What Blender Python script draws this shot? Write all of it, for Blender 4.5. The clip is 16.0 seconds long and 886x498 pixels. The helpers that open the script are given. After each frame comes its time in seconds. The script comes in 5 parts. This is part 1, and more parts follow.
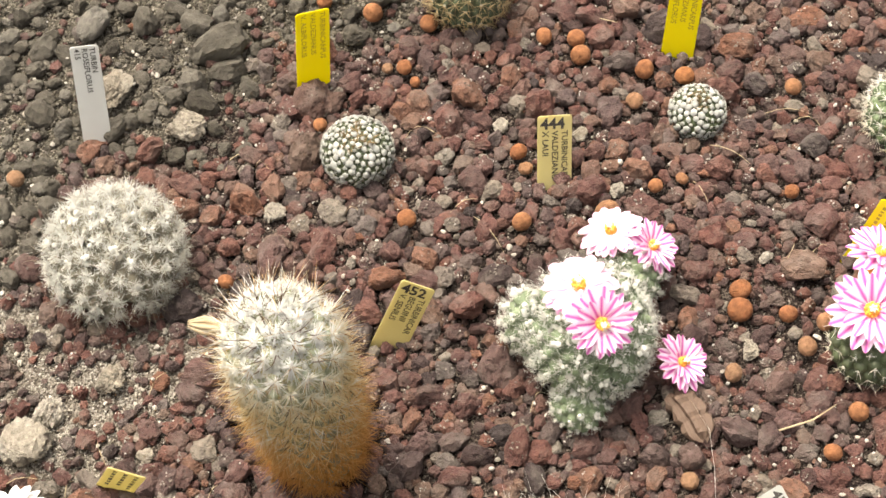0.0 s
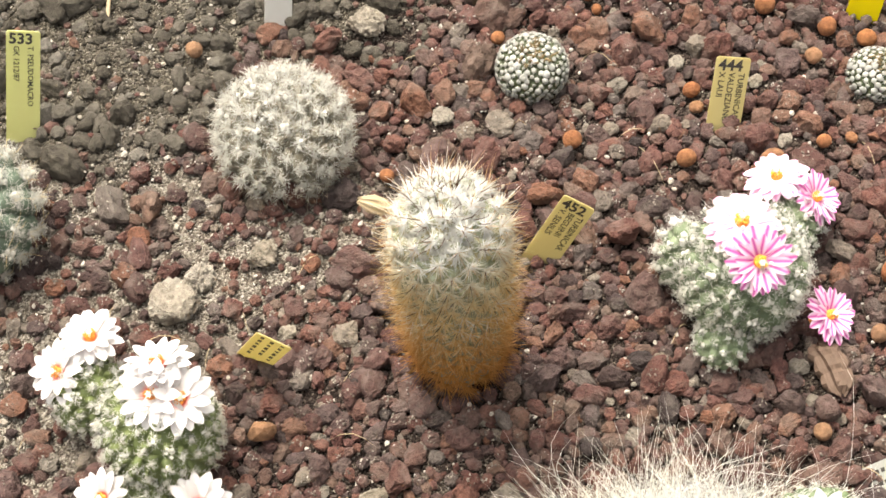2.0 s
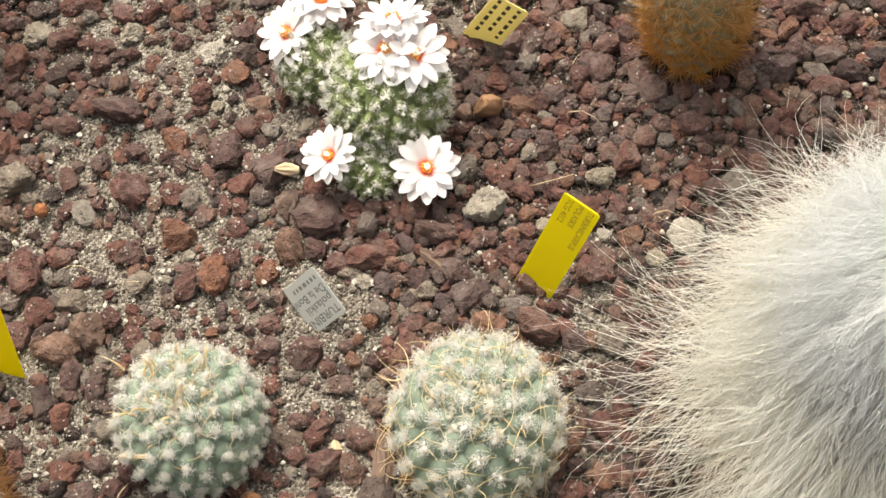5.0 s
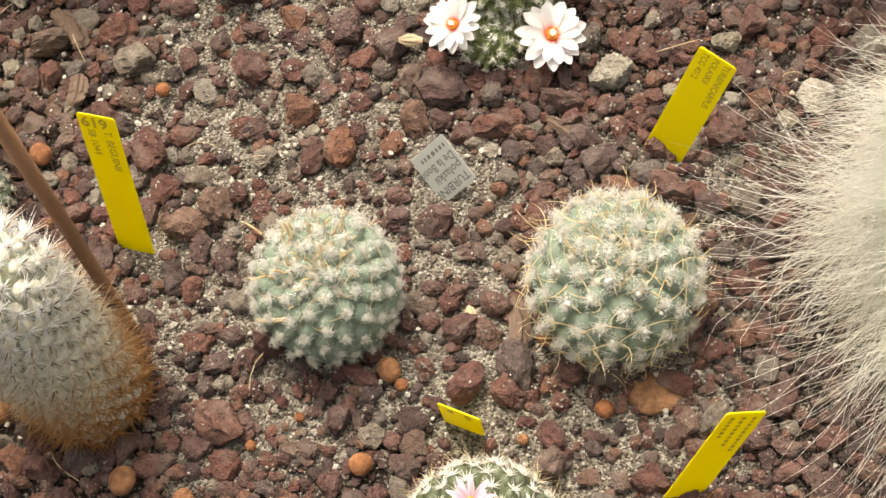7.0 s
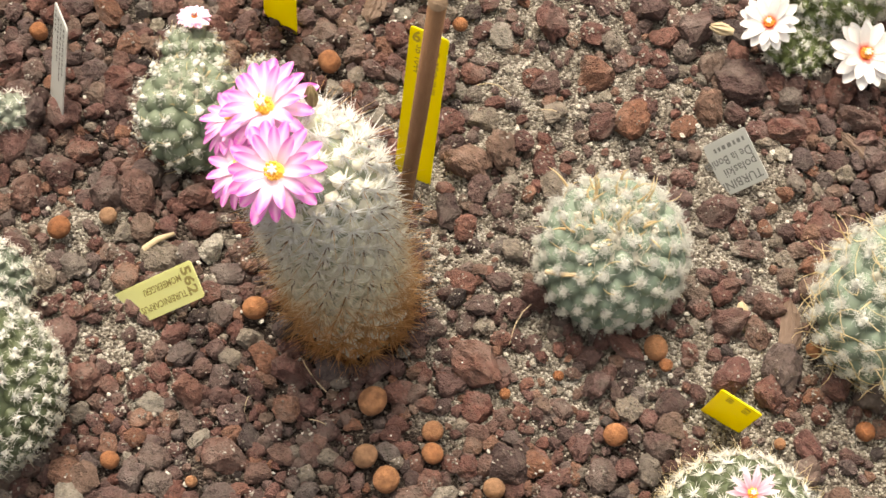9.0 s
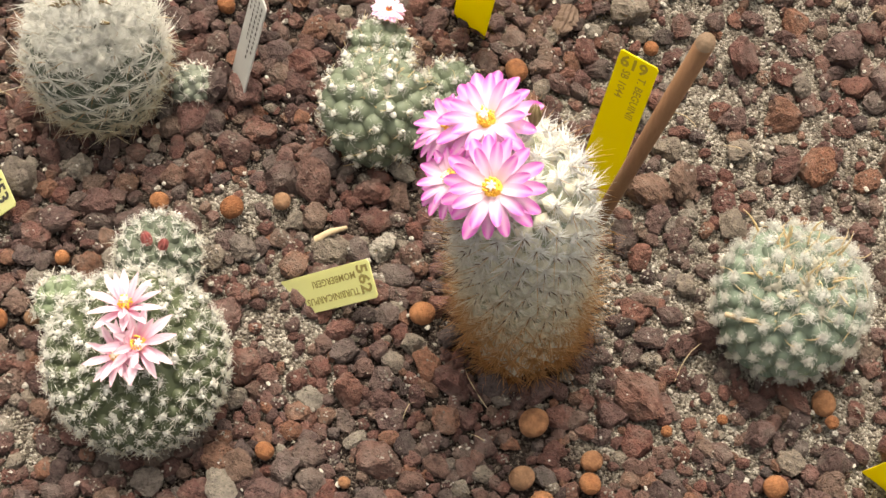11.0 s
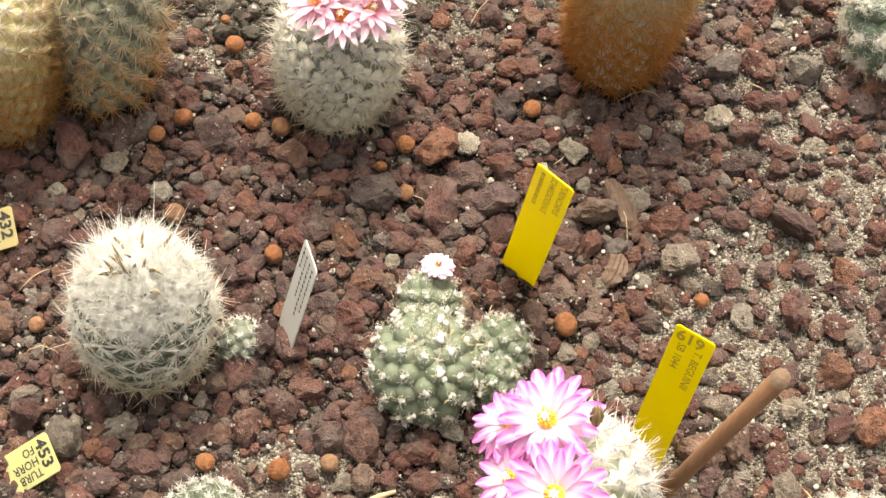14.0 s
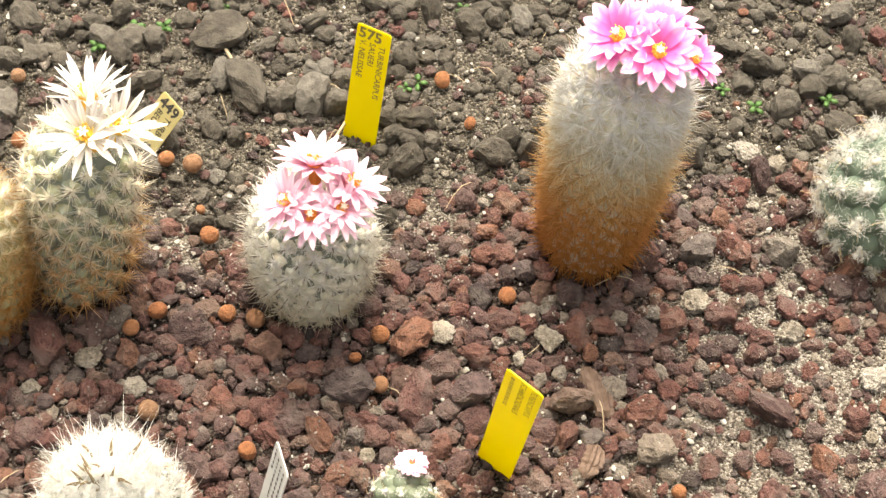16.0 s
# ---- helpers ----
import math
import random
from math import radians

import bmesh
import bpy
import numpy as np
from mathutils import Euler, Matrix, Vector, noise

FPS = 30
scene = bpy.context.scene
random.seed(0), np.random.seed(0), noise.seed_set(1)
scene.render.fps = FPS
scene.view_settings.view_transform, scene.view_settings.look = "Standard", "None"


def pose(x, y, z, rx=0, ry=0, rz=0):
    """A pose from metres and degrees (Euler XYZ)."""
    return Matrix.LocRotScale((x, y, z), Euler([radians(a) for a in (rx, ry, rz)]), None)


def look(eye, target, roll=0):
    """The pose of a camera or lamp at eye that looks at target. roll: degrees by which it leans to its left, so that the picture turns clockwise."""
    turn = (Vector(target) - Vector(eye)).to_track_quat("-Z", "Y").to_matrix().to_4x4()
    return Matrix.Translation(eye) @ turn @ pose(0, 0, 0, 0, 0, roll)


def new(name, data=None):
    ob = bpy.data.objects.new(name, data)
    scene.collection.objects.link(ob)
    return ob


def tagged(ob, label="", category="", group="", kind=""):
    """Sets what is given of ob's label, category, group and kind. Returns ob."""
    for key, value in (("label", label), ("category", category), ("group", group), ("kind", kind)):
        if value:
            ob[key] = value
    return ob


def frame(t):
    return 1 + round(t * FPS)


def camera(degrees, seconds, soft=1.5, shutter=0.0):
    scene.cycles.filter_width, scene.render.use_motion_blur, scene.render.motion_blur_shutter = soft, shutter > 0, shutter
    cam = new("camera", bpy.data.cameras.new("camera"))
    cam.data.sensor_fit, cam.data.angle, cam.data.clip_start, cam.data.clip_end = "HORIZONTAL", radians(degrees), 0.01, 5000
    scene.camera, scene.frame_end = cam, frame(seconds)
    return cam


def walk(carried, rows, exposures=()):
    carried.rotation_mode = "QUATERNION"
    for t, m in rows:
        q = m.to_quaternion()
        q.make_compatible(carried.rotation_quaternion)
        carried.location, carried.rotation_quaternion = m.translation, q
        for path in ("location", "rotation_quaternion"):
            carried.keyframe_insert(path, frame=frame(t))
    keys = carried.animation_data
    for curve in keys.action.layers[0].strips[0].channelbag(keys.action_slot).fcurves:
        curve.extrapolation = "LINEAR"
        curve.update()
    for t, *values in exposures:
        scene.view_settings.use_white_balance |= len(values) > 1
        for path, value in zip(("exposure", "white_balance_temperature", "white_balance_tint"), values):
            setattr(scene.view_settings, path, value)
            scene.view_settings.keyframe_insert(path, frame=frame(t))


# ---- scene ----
cam = camera(28.0, 16.0, 1.5, 0.2)
PATH = [
    (0.0, (0.088, -0.337, 0.823), (0.203, 0.603, -0.938), -10.5),
    (0.5, (0.075, -0.339, 0.821), (0.173, 0.588, -0.949), -9.2),
    (1, (0.065, -0.342, 0.823), (0.137, 0.587, -0.947), -8.0),
    (1.5, (0.054, -0.353, 0.822), (0.108, 0.593, -0.939), -6.7),
    (2, (0.043, -0.366, 0.815), (0.061, 0.581, -0.946), -7.6),
    (2.5, (0.017, -0.388, 0.804), (0.026, 0.553, -0.961), -7.6),
    (3, (-0.003, -0.402, 0.798), (-0.011, 0.525, -0.975), -7.8),
    (3.5, (0.008, -0.421, 0.783), (-0.065, 0.497, -0.992), -10.9),
    (4, (-0.021, -0.435, 0.769), (-0.076, 0.473, -1.012), -9.1),
    (4.2, (-0.025, -0.44, 0.764), (-0.093, 0.462, -1.02), -9.2),
    (6.3, (-0.078, -0.503, 0.727), (-0.17, 0.409, -1.051), -10.7),
    (6.5, (-0.079, -0.504, 0.726), (-0.183, 0.399, -1.056), -11.9),
    (7, (-0.094, -0.508, 0.722), (-0.214, 0.38, -1.066), -13.5),
    (7.5, (-0.127, -0.514, 0.717), (-0.224, 0.376, -1.071), -10.4),
    (8, (-0.177, -0.529, 0.713), (-0.236, 0.374, -1.071), -5.0),
    (8.5, (-0.211, -0.532, 0.712), (-0.272, 0.366, -1.074), -1.4),
    (9, (-0.243, -0.527, 0.711), (-0.302, 0.376, -1.073), 2.2),
    (9.2, (-0.252, -0.528, 0.709), (-0.312, 0.375, -1.075), 3.0),
    (11.3, (-0.324, -0.517, 0.704), (-0.398, 0.362, -1.09), 8.8),
    (11.5, (-0.329, -0.516, 0.705), (-0.407, 0.366, -1.089), 8.8),
    (12, (-0.334, -0.503, 0.71), (-0.417, 0.388, -1.079), 8.1),
    (12.5, (-0.336, -0.488, 0.718), (-0.423, 0.427, -1.058), 7.5),
    (13, (-0.338, -0.474, 0.723), (-0.427, 0.462, -1.042), 7.7),
    (13.5, (-0.342, -0.463, 0.727), (-0.435, 0.495, -1.026), 7.4),
    (14, (-0.352, -0.452, 0.729), (-0.449, 0.512, -1.021), 7.8),
    (14.5, (-0.352, -0.441, 0.735), (-0.469, 0.546, -1.0), 6.8),
    (15, (-0.349, -0.431, 0.743), (-0.48, 0.589, -0.972), 5.9),
    (15.5, (-0.347, -0.421, 0.746), (-0.483, 0.622, -0.955), 5.6),
    (16, (-0.345, -0.412, 0.749), (-0.477, 0.645, -0.943), 5.9),
]
walk(cam, [(t, look(eye, aim, roll)) for t, eye, aim, roll in PATH], [(0.0, 1.38, 7250, 8), (1.0, 1.30, 7200, 8), (2.5, 1.42, 7150, 8), (4.2, 1.20, 7100, 7), (7.0, 1.18, 7600, 8), (8.5, 1.20, 7600, 8), (12.5, 0.98, 7600, 8), (14.0, 1.36, 7600, 8), (14.5, 1.50, 7600, 8), (16.0, 1.64, 7500, 8)])

# ---- light ----
SUN_EL, SUN_AZ = 65.0, -16.0          # azimuth from +y, negative towards -x
sun_way = Vector((math.sin(radians(SUN_AZ)) * math.cos(radians(SUN_EL)), math.cos(radians(SUN_AZ)) * math.cos(radians(SUN_EL)), math.sin(radians(SUN_EL))))
sun = new("sun", bpy.data.lights.new("sun", "SUN"))
sun.data.energy, sun.data.angle, sun.data.color = 1.0, radians(2.0), (1.0, 0.965, 0.90)
sun.matrix_world = look(sun_way * 5, (0, 0, 0))
world = bpy.data.worlds.new("sky")
scene.world = world
world.use_nodes = True
sky = world.node_tree.nodes.new("ShaderNodeTexSky")
sky.sky_type, sky.sun_disc = "NISHITA", False
sky.air_density, sky.dust_density, sky.ozone_density = 1.0, 10.0, 0.0      # hazy light through whitened glass
sky.sun_elevation, sky.sun_rotation = radians(SUN_EL), radians(SUN_AZ)
haze = world.node_tree.nodes.new("ShaderNodeHueSaturation")       # the whitewash takes most of the blue out
haze.inputs["Saturation"].default_value = 0.35
world.node_tree.links.new(sky.outputs[0], haze.inputs["Color"])
world.node_tree.links.new(haze.outputs[0], world.node_tree.nodes["Background"].inputs[0])
world.node_tree.nodes["Background"].inputs[1].default_value = 0.15

# ---- materials ----
class Nodes:
    """A small helper to write node materials."""

    def __init__(self, name):
        self.mat = bpy.data.materials.new(name)
        self.mat.use_nodes = True
        self.tree = self.mat.node_tree
        self.shader = self.tree.nodes["Principled BSDF"]

    def add(self, kind, inputs=None):
        n = self.tree.nodes.new(kind)
        for k, v in (inputs or {}).items():
            self.put(n.inputs[k], v)
        return n

    def put(self, socket, value):
        if isinstance(value, bpy.types.NodeSocket):
            self.tree.links.new(value, socket)
        else:
            socket.default_value = value

    def ramp(self, fac, stops, interp="LINEAR"):
        n = self.add("ShaderNodeValToRGB", {0: fac})
        n.color_ramp.interpolation = interp
        el = n.color_ramp.elements
        while len(el) < len(stops):
            el.new(0.5)
        for e, (p, c) in zip(el, stops):
            e.position, e.color = p, (*c, 1)
        return n.outputs[0]

    def noise(self, vec, scale, detail=4, rough=0.6):
        return self.add("ShaderNodeTexNoise", {"Vector": vec, "Scale": scale, "Detail": detail, "Roughness": rough}).outputs[0]

    def mix(self, fac, a, b, blend="MIX"):
        n = self.add("ShaderNodeMix")
        n.data_type, n.blend_type = "RGBA", blend
        self.put(n.inputs[0], fac), self.put(n.inputs[6], a), self.put(n.inputs[7], b)
        return n.outputs[2]

    def math(self, op, a, b=0.0, clamp=False):
        n = self.add("ShaderNodeMath")
        n.operation, n.use_clamp = op, clamp
        self.put(n.inputs[0], a), self.put(n.inputs[1], b)
        return n.outputs[0]

    def bump(self, height, strength, dist):
        self.put(self.shader.inputs["Normal"], self.add("ShaderNodeBump", {"Height": height, "Strength": strength, "Distance": dist}).outputs[0])

    def done(self, color, rough=0.8, **more):
        self.put(self.shader.inputs["Base Color"], color), self.put(self.shader.inputs["Roughness"], rough)
        for k, v in more.items():
            self.put(self.shader.inputs[k.replace("_", " ")], v)
        return self.mat


def rgb(r, g, b):
    return (r, g, b, 1)


LAVA = [(0.0, (0.155, 0.122, 0.122)), (0.10, (0.270, 0.150, 0.138)), (0.20, (0.430, 0.190, 0.155)), (0.30, (0.285, 0.215, 0.212)), (0.40, (0.440, 0.220, 0.195)),
        (0.50, (0.520, 0.250, 0.195)), (0.60, (0.330, 0.255, 0.240)), (0.70, (0.390, 0.185, 0.165)), (0.78, (0.490, 0.350, 0.285)), (0.86, (0.600, 0.280, 0.180)), (0.92, (0.40, 0.345, 0.325)), (0.96, (0.66, 0.56, 0.46)), (1.0, (0.74, 0.68, 0.59))]


def stone_material(name, stops, source, pits=1.0, dust_or_gap_shade=(0.62, 0.54, 0.47), dusty=0.28, unit=0.0, tone=0.27):
    n = Nodes(name)
    vec = n.add("ShaderNodeTexCoord").outputs["Object"]
    if unit:
        vec = n.add("ShaderNodeMapping", {0: vec, "Scale": (unit, unit, unit)}).outputs[0]
    rnd = n.add("ShaderNodeNewGeometry").outputs["Random Per Island"] if source == "island" else n.add("ShaderNodeObjectInfo").outputs["Random"]
    base = n.ramp(rnd, stops)
    mottle = n.noise(vec, 260, 5, 0.65)
    fine = n.noise(vec, 1300, 3, 0.7)
    col = n.mix(1.0, base, n.ramp(mottle, [(0.3, (0.60, 0.575, 0.57)), (0.7, (1.40, 1.35, 1.32))]), "MULTIPLY")
    col = n.mix(n.math("MULTIPLY", n.ramp(fine, [(0.52, (0, 0, 0)), (0.72, (1, 1, 1))]), dusty), col, rgb(*dust_or_gap_shade))
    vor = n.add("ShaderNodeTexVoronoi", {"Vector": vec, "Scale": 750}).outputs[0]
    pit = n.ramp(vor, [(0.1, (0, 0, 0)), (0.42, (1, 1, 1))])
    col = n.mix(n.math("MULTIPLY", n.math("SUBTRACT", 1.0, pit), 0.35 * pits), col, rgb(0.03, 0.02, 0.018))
    col = n.mix(1.0, col, rgb(tone, tone, tone), "MULTIPLY")
    wash = n.noise(vec, 70, 3)
    col = n.mix(n.math("MULTIPLY", n.ramp(wash, [(0.50, (0, 0, 0)), (0.68, (1, 1, 1))]), dusty * 1.2), col, rgb(*[c * tone * 1.15 for c in dust_or_gap_shade]))
    n.bump(n.math("ADD", n.math("MULTIPLY", pit, 0.5 * pits), n.math("ADD", n.math("MULTIPLY", mottle, 1.5), n.math("MULTIPLY", fine, 0.8))), 0.85, 0.0019)
    return n.done(col, 0.92, Specular_IOR_Level=0.25)


PALE = [(0.0, (0.44, 0.39, 0.31)), (0.5, (0.58, 0.53, 0.44)), (1.0, (0.70, 0.66, 0.58))]
CLAY = [(0.0, (0.40, 0.165, 0.075)), (0.5, (0.50, 0.225, 0.105)), (0.8, (0.42, 0.255, 0.155)), (1.0, (0.58, 0.225, 0.080))]
SOIL = [(0.0, (0.20, 0.180, 0.145)), (0.5, (0.30, 0.275, 0.225)), (0.85, (0.40, 0.37, 0.31)), (1.0, (0.50, 0.475, 0.42))]
GRIT = [(0.0, (0.12, 0.10, 0.09)), (0.25, (0.25, 0.22, 0.19)), (0.55, (0.36, 0.33, 0.29)), (0.85, (0.48, 0.45, 0.40)), (1.0, (0.78, 0.76, 0.72))]
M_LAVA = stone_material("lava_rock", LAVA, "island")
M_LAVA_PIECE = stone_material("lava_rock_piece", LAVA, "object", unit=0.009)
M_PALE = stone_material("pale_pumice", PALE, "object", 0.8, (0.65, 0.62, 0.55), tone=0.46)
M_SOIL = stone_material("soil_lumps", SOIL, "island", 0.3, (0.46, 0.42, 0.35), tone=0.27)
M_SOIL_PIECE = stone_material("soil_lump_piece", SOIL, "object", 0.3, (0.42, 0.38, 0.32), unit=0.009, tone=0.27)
M_GRIT = stone_material("grit_grains", GRIT, "island", 0.2, (0.6, 0.55, 0.45), 0.1, tone=0.62)
M_WHITE_BITS = stone_material("white_pumice", [(0.0, (0.52, 0.48, 0.40)), (1.0, (0.80, 0.78, 0.72))], "island", 0.5, (0.8, 0.78, 0.72), 0.2, tone=0.68)
M_CLAY = stone_material("fired_clay", CLAY, "object", 0.12, (0.45, 0.26, 0.15), 0.12, tone=0.56)


def ground_material():
    n = Nodes("sandy_grit")
    vec = n.add("ShaderNodeTexCoord").outputs["Object"]
    grain = n.add("ShaderNodeTexVoronoi", {"Vector": vec, "Scale": 950, "Randomness": 1.0})
    tone = n.add("ShaderNodeSeparateColor", {0: grain.outputs[1]}).outputs[0]
    sand = n.ramp(tone, [(0.0, (0.07, 0.056, 0.046)), (0.35, (0.20, 0.178, 0.152)), (0.7, (0.35, 0.325, 0.285)), (1.0, (0.62, 0.60, 0.55))])
    soil = n.ramp(tone, [(0.0, (0.045, 0.037, 0.027)), (0.6, (0.135, 0.120, 0.094)), (1.0, (0.34, 0.31, 0.26))])
    patch = n.noise(vec, 28, 4)
    sand = n.mix(1.0, sand, n.ramp(patch, [(0.3, (0.72, 0.68, 0.64)), (0.65, (1.12, 1.1, 1.08))]), "MULTIPLY")
    xyz = n.add("ShaderNodeSeparateXYZ", {0: vec})
    edge = n.math("SUBTRACT", xyz.outputs[1], n.math("ADD", n.math("MULTIPLY", xyz.outputs[0], 0.30), 0.205))
    edge = n.math("ADD", edge, n.math("MULTIPLY", n.math("SUBTRACT", n.noise(vec, 18, 3), 0.5), 0.12))
    mask = n.math("MULTIPLY", n.math("ADD", edge, 0.01), 40.0, True)
    # lava dust taken near black: paints in the gap shade between crowded stones
    dust_or_gap_shade = n.ramp(tone, [(0.0, (0.018, 0.012, 0.010)), (0.6, (0.045, 0.030, 0.025)), (1.0, (0.20, 0.165, 0.14))])
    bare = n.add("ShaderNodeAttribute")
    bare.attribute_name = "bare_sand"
    sand = n.mix(n.ramp(bare.outputs[2], [(0.30, (0, 0, 0)), (0.62, (1, 1, 1))]), dust_or_gap_shade, sand)
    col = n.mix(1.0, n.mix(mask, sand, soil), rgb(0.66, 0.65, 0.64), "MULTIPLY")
    h = n.math("ADD", n.math("MULTIPLY", grain.outputs[0], -0.8), n.noise(vec, 300, 4))
    n.bump(h, 1.0, 0.0022)
    return n.done(col, 0.95, Specular_IOR_Level=0.2)


M_GROUND = ground_material()


def skin_material(name, a, b, wax=0.45, soft=0.0):
    n = Nodes(name)
    vec = n.add("ShaderNodeTexCoord").outputs["Object"]
    col = n.mix(n.noise(vec, 130, 4), rgb(*a), rgb(*b))
    n.bump(n.noise(vec, 900, 3), 0.25, 0.0006)
    if soft:
        n.shader.inputs["Subsurface Weight"].default_value = 1.0
        n.shader.inputs["Subsurface Radius"].default_value = (1.0, 0.75, 0.45)
        n.shader.inputs["Subsurface Scale"].default_value = soft
    return n.done(col, wax, Specular_IOR_Level=0.35)


def fibre_material(name, stops, rough=0.6, through_light=0.5):
    """Spines, hair and wool: colour runs with the height on the plant, with strand by strand variation."""
    n = Nodes(name)
    z = n.add("ShaderNodeSeparateXYZ", {0: n.add("ShaderNodeTexCoord").outputs["Generated"]}).outputs[2]
    rnd = n.add("ShaderNodeNewGeometry").outputs["Random Per Island"]
    z = n.math("ADD", z, n.math("MULTIPLY", n.math("SUBTRACT", rnd, 0.5), 0.16))
    col = n.ramp(z, stops)
    col = n.mix(1.0, col, n.ramp(rnd, [(0.0, (0.84, 0.83, 0.81)), (1.0, (1.06, 1.06, 1.06))]), "MULTIPLY")
    mat = n.done(col, rough, Specular_IOR_Level=0.25)
    glow = n.add("ShaderNodeBsdfTranslucent", {0: col})
    blend = n.add("ShaderNodeMixShader", {0: through_light, 1: n.shader.outputs[0], 2: glow.outputs[0]})
    n.put(n.tree.nodes["Material Output"].inputs[0], blend.outputs[0])
    return mat


def petal_material(name, along, stripe=None, stripe_power=0.0, edge_from=0.0):
    """Colour along the petal, with a darker midline."""
    n = Nodes(name)
    g = n.add("ShaderNodeSeparateXYZ", {0: n.add("ShaderNodeTexCoord").outputs["Generated"]})
    col = n.ramp(g.outputs[0], along)
    if stripe:
        off = n.math("ABSOLUTE", n.math("SUBTRACT", g.outputs[1], 0.5))
        line = n.ramp(off, [(0.04, (1, 1, 1)), (0.22 + edge_from, (0, 0, 0))])
        col = n.mix(n.math("MULTIPLY", line, stripe_power), col, rgb(*stripe))
    rnd = n.add("ShaderNodeObjectInfo").outputs["Random"]
    col = n.mix(1.0, col, n.ramp(rnd, [(0, (0.9, 0.88, 0.9)), (1, (1.05, 1.05, 1.05))]), "MULTIPLY")
    mat = n.done(col, 0.5, Specular_IOR_Level=0.25)
    shade = n.add("ShaderNodeBsdfTranslucent", {0: col})
    blend = n.add("ShaderNodeMixShader", {0: 0.3, 1: n.shader.outputs[0], 2: shade.outputs[0]})
    n.put(n.tree.nodes["Material Output"].inputs[0], blend.outputs[0])
    return mat


def plain_material(name, a, b=None, rough=0.6, scale=300, bump=0.2, through_light=0.0):
    n = Nodes(name)
    vec = n.add("ShaderNodeTexCoord").outputs["Object"]
    col = n.mix(n.noise(vec, scale, 4), rgb(*a), rgb(*(b or [c * 0.8 for c in a])))
    n.bump(n.noise(vec, scale * 3, 3), bump, 0.0006)
    mat = n.done(col, rough)
    if through_light:
        glow = n.add("ShaderNodeBsdfTranslucent", {0: col})
        blend = n.add("ShaderNodeMixShader", {0: through_light, 1: n.shader.outputs[0], 2: glow.outputs[0]})
        n.put(n.tree.nodes["Material Output"].inputs[0], blend.outputs[0])
    return mat


def wood_material(name, a, b):
    n = Nodes(name)
    vec = n.add("ShaderNodeMapping", {0: n.add("ShaderNodeTexCoord").outputs["Object"], "Scale": (700, 700, 60)}).outputs[0]
    f = n.noise(vec, 1.0, 4)
    n.bump(f, 0.6, 0.0008)
    return n.done(n.mix(f, rgb(*a), rgb(*b)), 0.75)


M_GREEN = skin_material("green_skin", (0.074, 0.109, 0.051), (0.121, 0.156, 0.082))
M_GREY = skin_material("grey_green_skin", (0.125, 0.144, 0.113), (0.199, 0.215, 0.172), 0.6)
M_BLUEGREEN = skin_material("blue_grey_green_skin", (0.105, 0.145, 0.105), (0.185, 0.225, 0.175), 0.65)
M_MIST = skin_material("misty_green_skin", (0.24, 0.26, 0.17), (0.44, 0.44, 0.33), 0.9, 0.010)
M_TEAL = skin_material("dull_teal_skin", (0.070, 0.102, 0.072), (0.115, 0.150, 0.110), 0.6)
M_JADE = skin_material("pale_jade_skin", (0.115, 0.155, 0.085), (0.185, 0.225, 0.140), 0.55)
M_MOSS = skin_material("mossy_grey_skin", (0.095, 0.120, 0.078), (0.150, 0.175, 0.122), 0.55)
M_LEAFY = skin_material("yellow_green_skin", (0.105, 0.140, 0.045), (0.175, 0.205, 0.085), 0.5)
M_KHAKI = skin_material("khaki_skin", (0.38, 0.33, 0.165), (0.55, 0.48, 0.25), 0.9)
M_SAGE = skin_material("sage_skin", (0.60, 0.57, 0.45), (0.76, 0.73, 0.61), 0.9)
M_DUSTY = skin_material("dusty_beige_skin", (0.156, 0.144, 0.109), (0.234, 0.215, 0.168), 0.9)
M_SLATE = skin_material("dark_grey_green_skin", (0.072, 0.090, 0.063), (0.115, 0.133, 0.097), 0.6)
M_DARK = skin_material("dark_green_skin", (0.049, 0.063, 0.032), (0.081, 0.095, 0.049))
M_WOOL = fibre_material("white_wool", [(0.0, (0.76, 0.74, 0.67)), (0.35, (0.82, 0.81, 0.76)), (1.0, (0.87, 0.87, 0.85))])
M_SCALE = fibre_material("grey_white_scales", [(0.0, (0.36, 0.37, 0.345)), (0.7, (0.50, 0.51, 0.49)), (1.0, (0.64, 0.64, 0.62))])
M_WOOL_TAN = fibre_material("tan_wool", [(0.0, (0.576, 0.540, 0.450)), (0.5, (0.720, 0.693, 0.612)), (1.0, (0.774, 0.738, 0.657))])
M_SP_GOLD = fibre_material("golden_spines", [(0.0, (0.58, 0.26, 0.07)), (0.36, (0.80, 0.49, 0.18)), (0.62, (0.91, 0.76, 0.46)), (0.80, (0.94, 0.90, 0.78)), (0.92, (0.95, 0.95, 0.95))], 0.6, 0.6)
M_SP_TIP = fibre_material("brown_tipped_spines", [(0.0, (0.55, 0.27, 0.08)), (0.6, (0.72, 0.46, 0.19)), (1.0, (0.62, 0.45, 0.27))], 0.6, 0.6)
M_SP_WHITE = fibre_material("white_spines", [(0.0, (0.80, 0.70, 0.50)), (0.4, (0.92, 0.88, 0.78)), (0.8, (0.95, 0.94, 0.92))], 0.6, 0.6)
M_SP_AMBER = fibre_material("white_over_amber_spines", [(0.0, (0.56, 0.24, 0.07)), (0.36, (0.76, 0.43, 0.16)), (0.54, (0.87, 0.68, 0.39)), (0.66, (0.93, 0.89, 0.78)), (0.80, (0.95, 0.95, 0.94))], 0.6, 0.6)
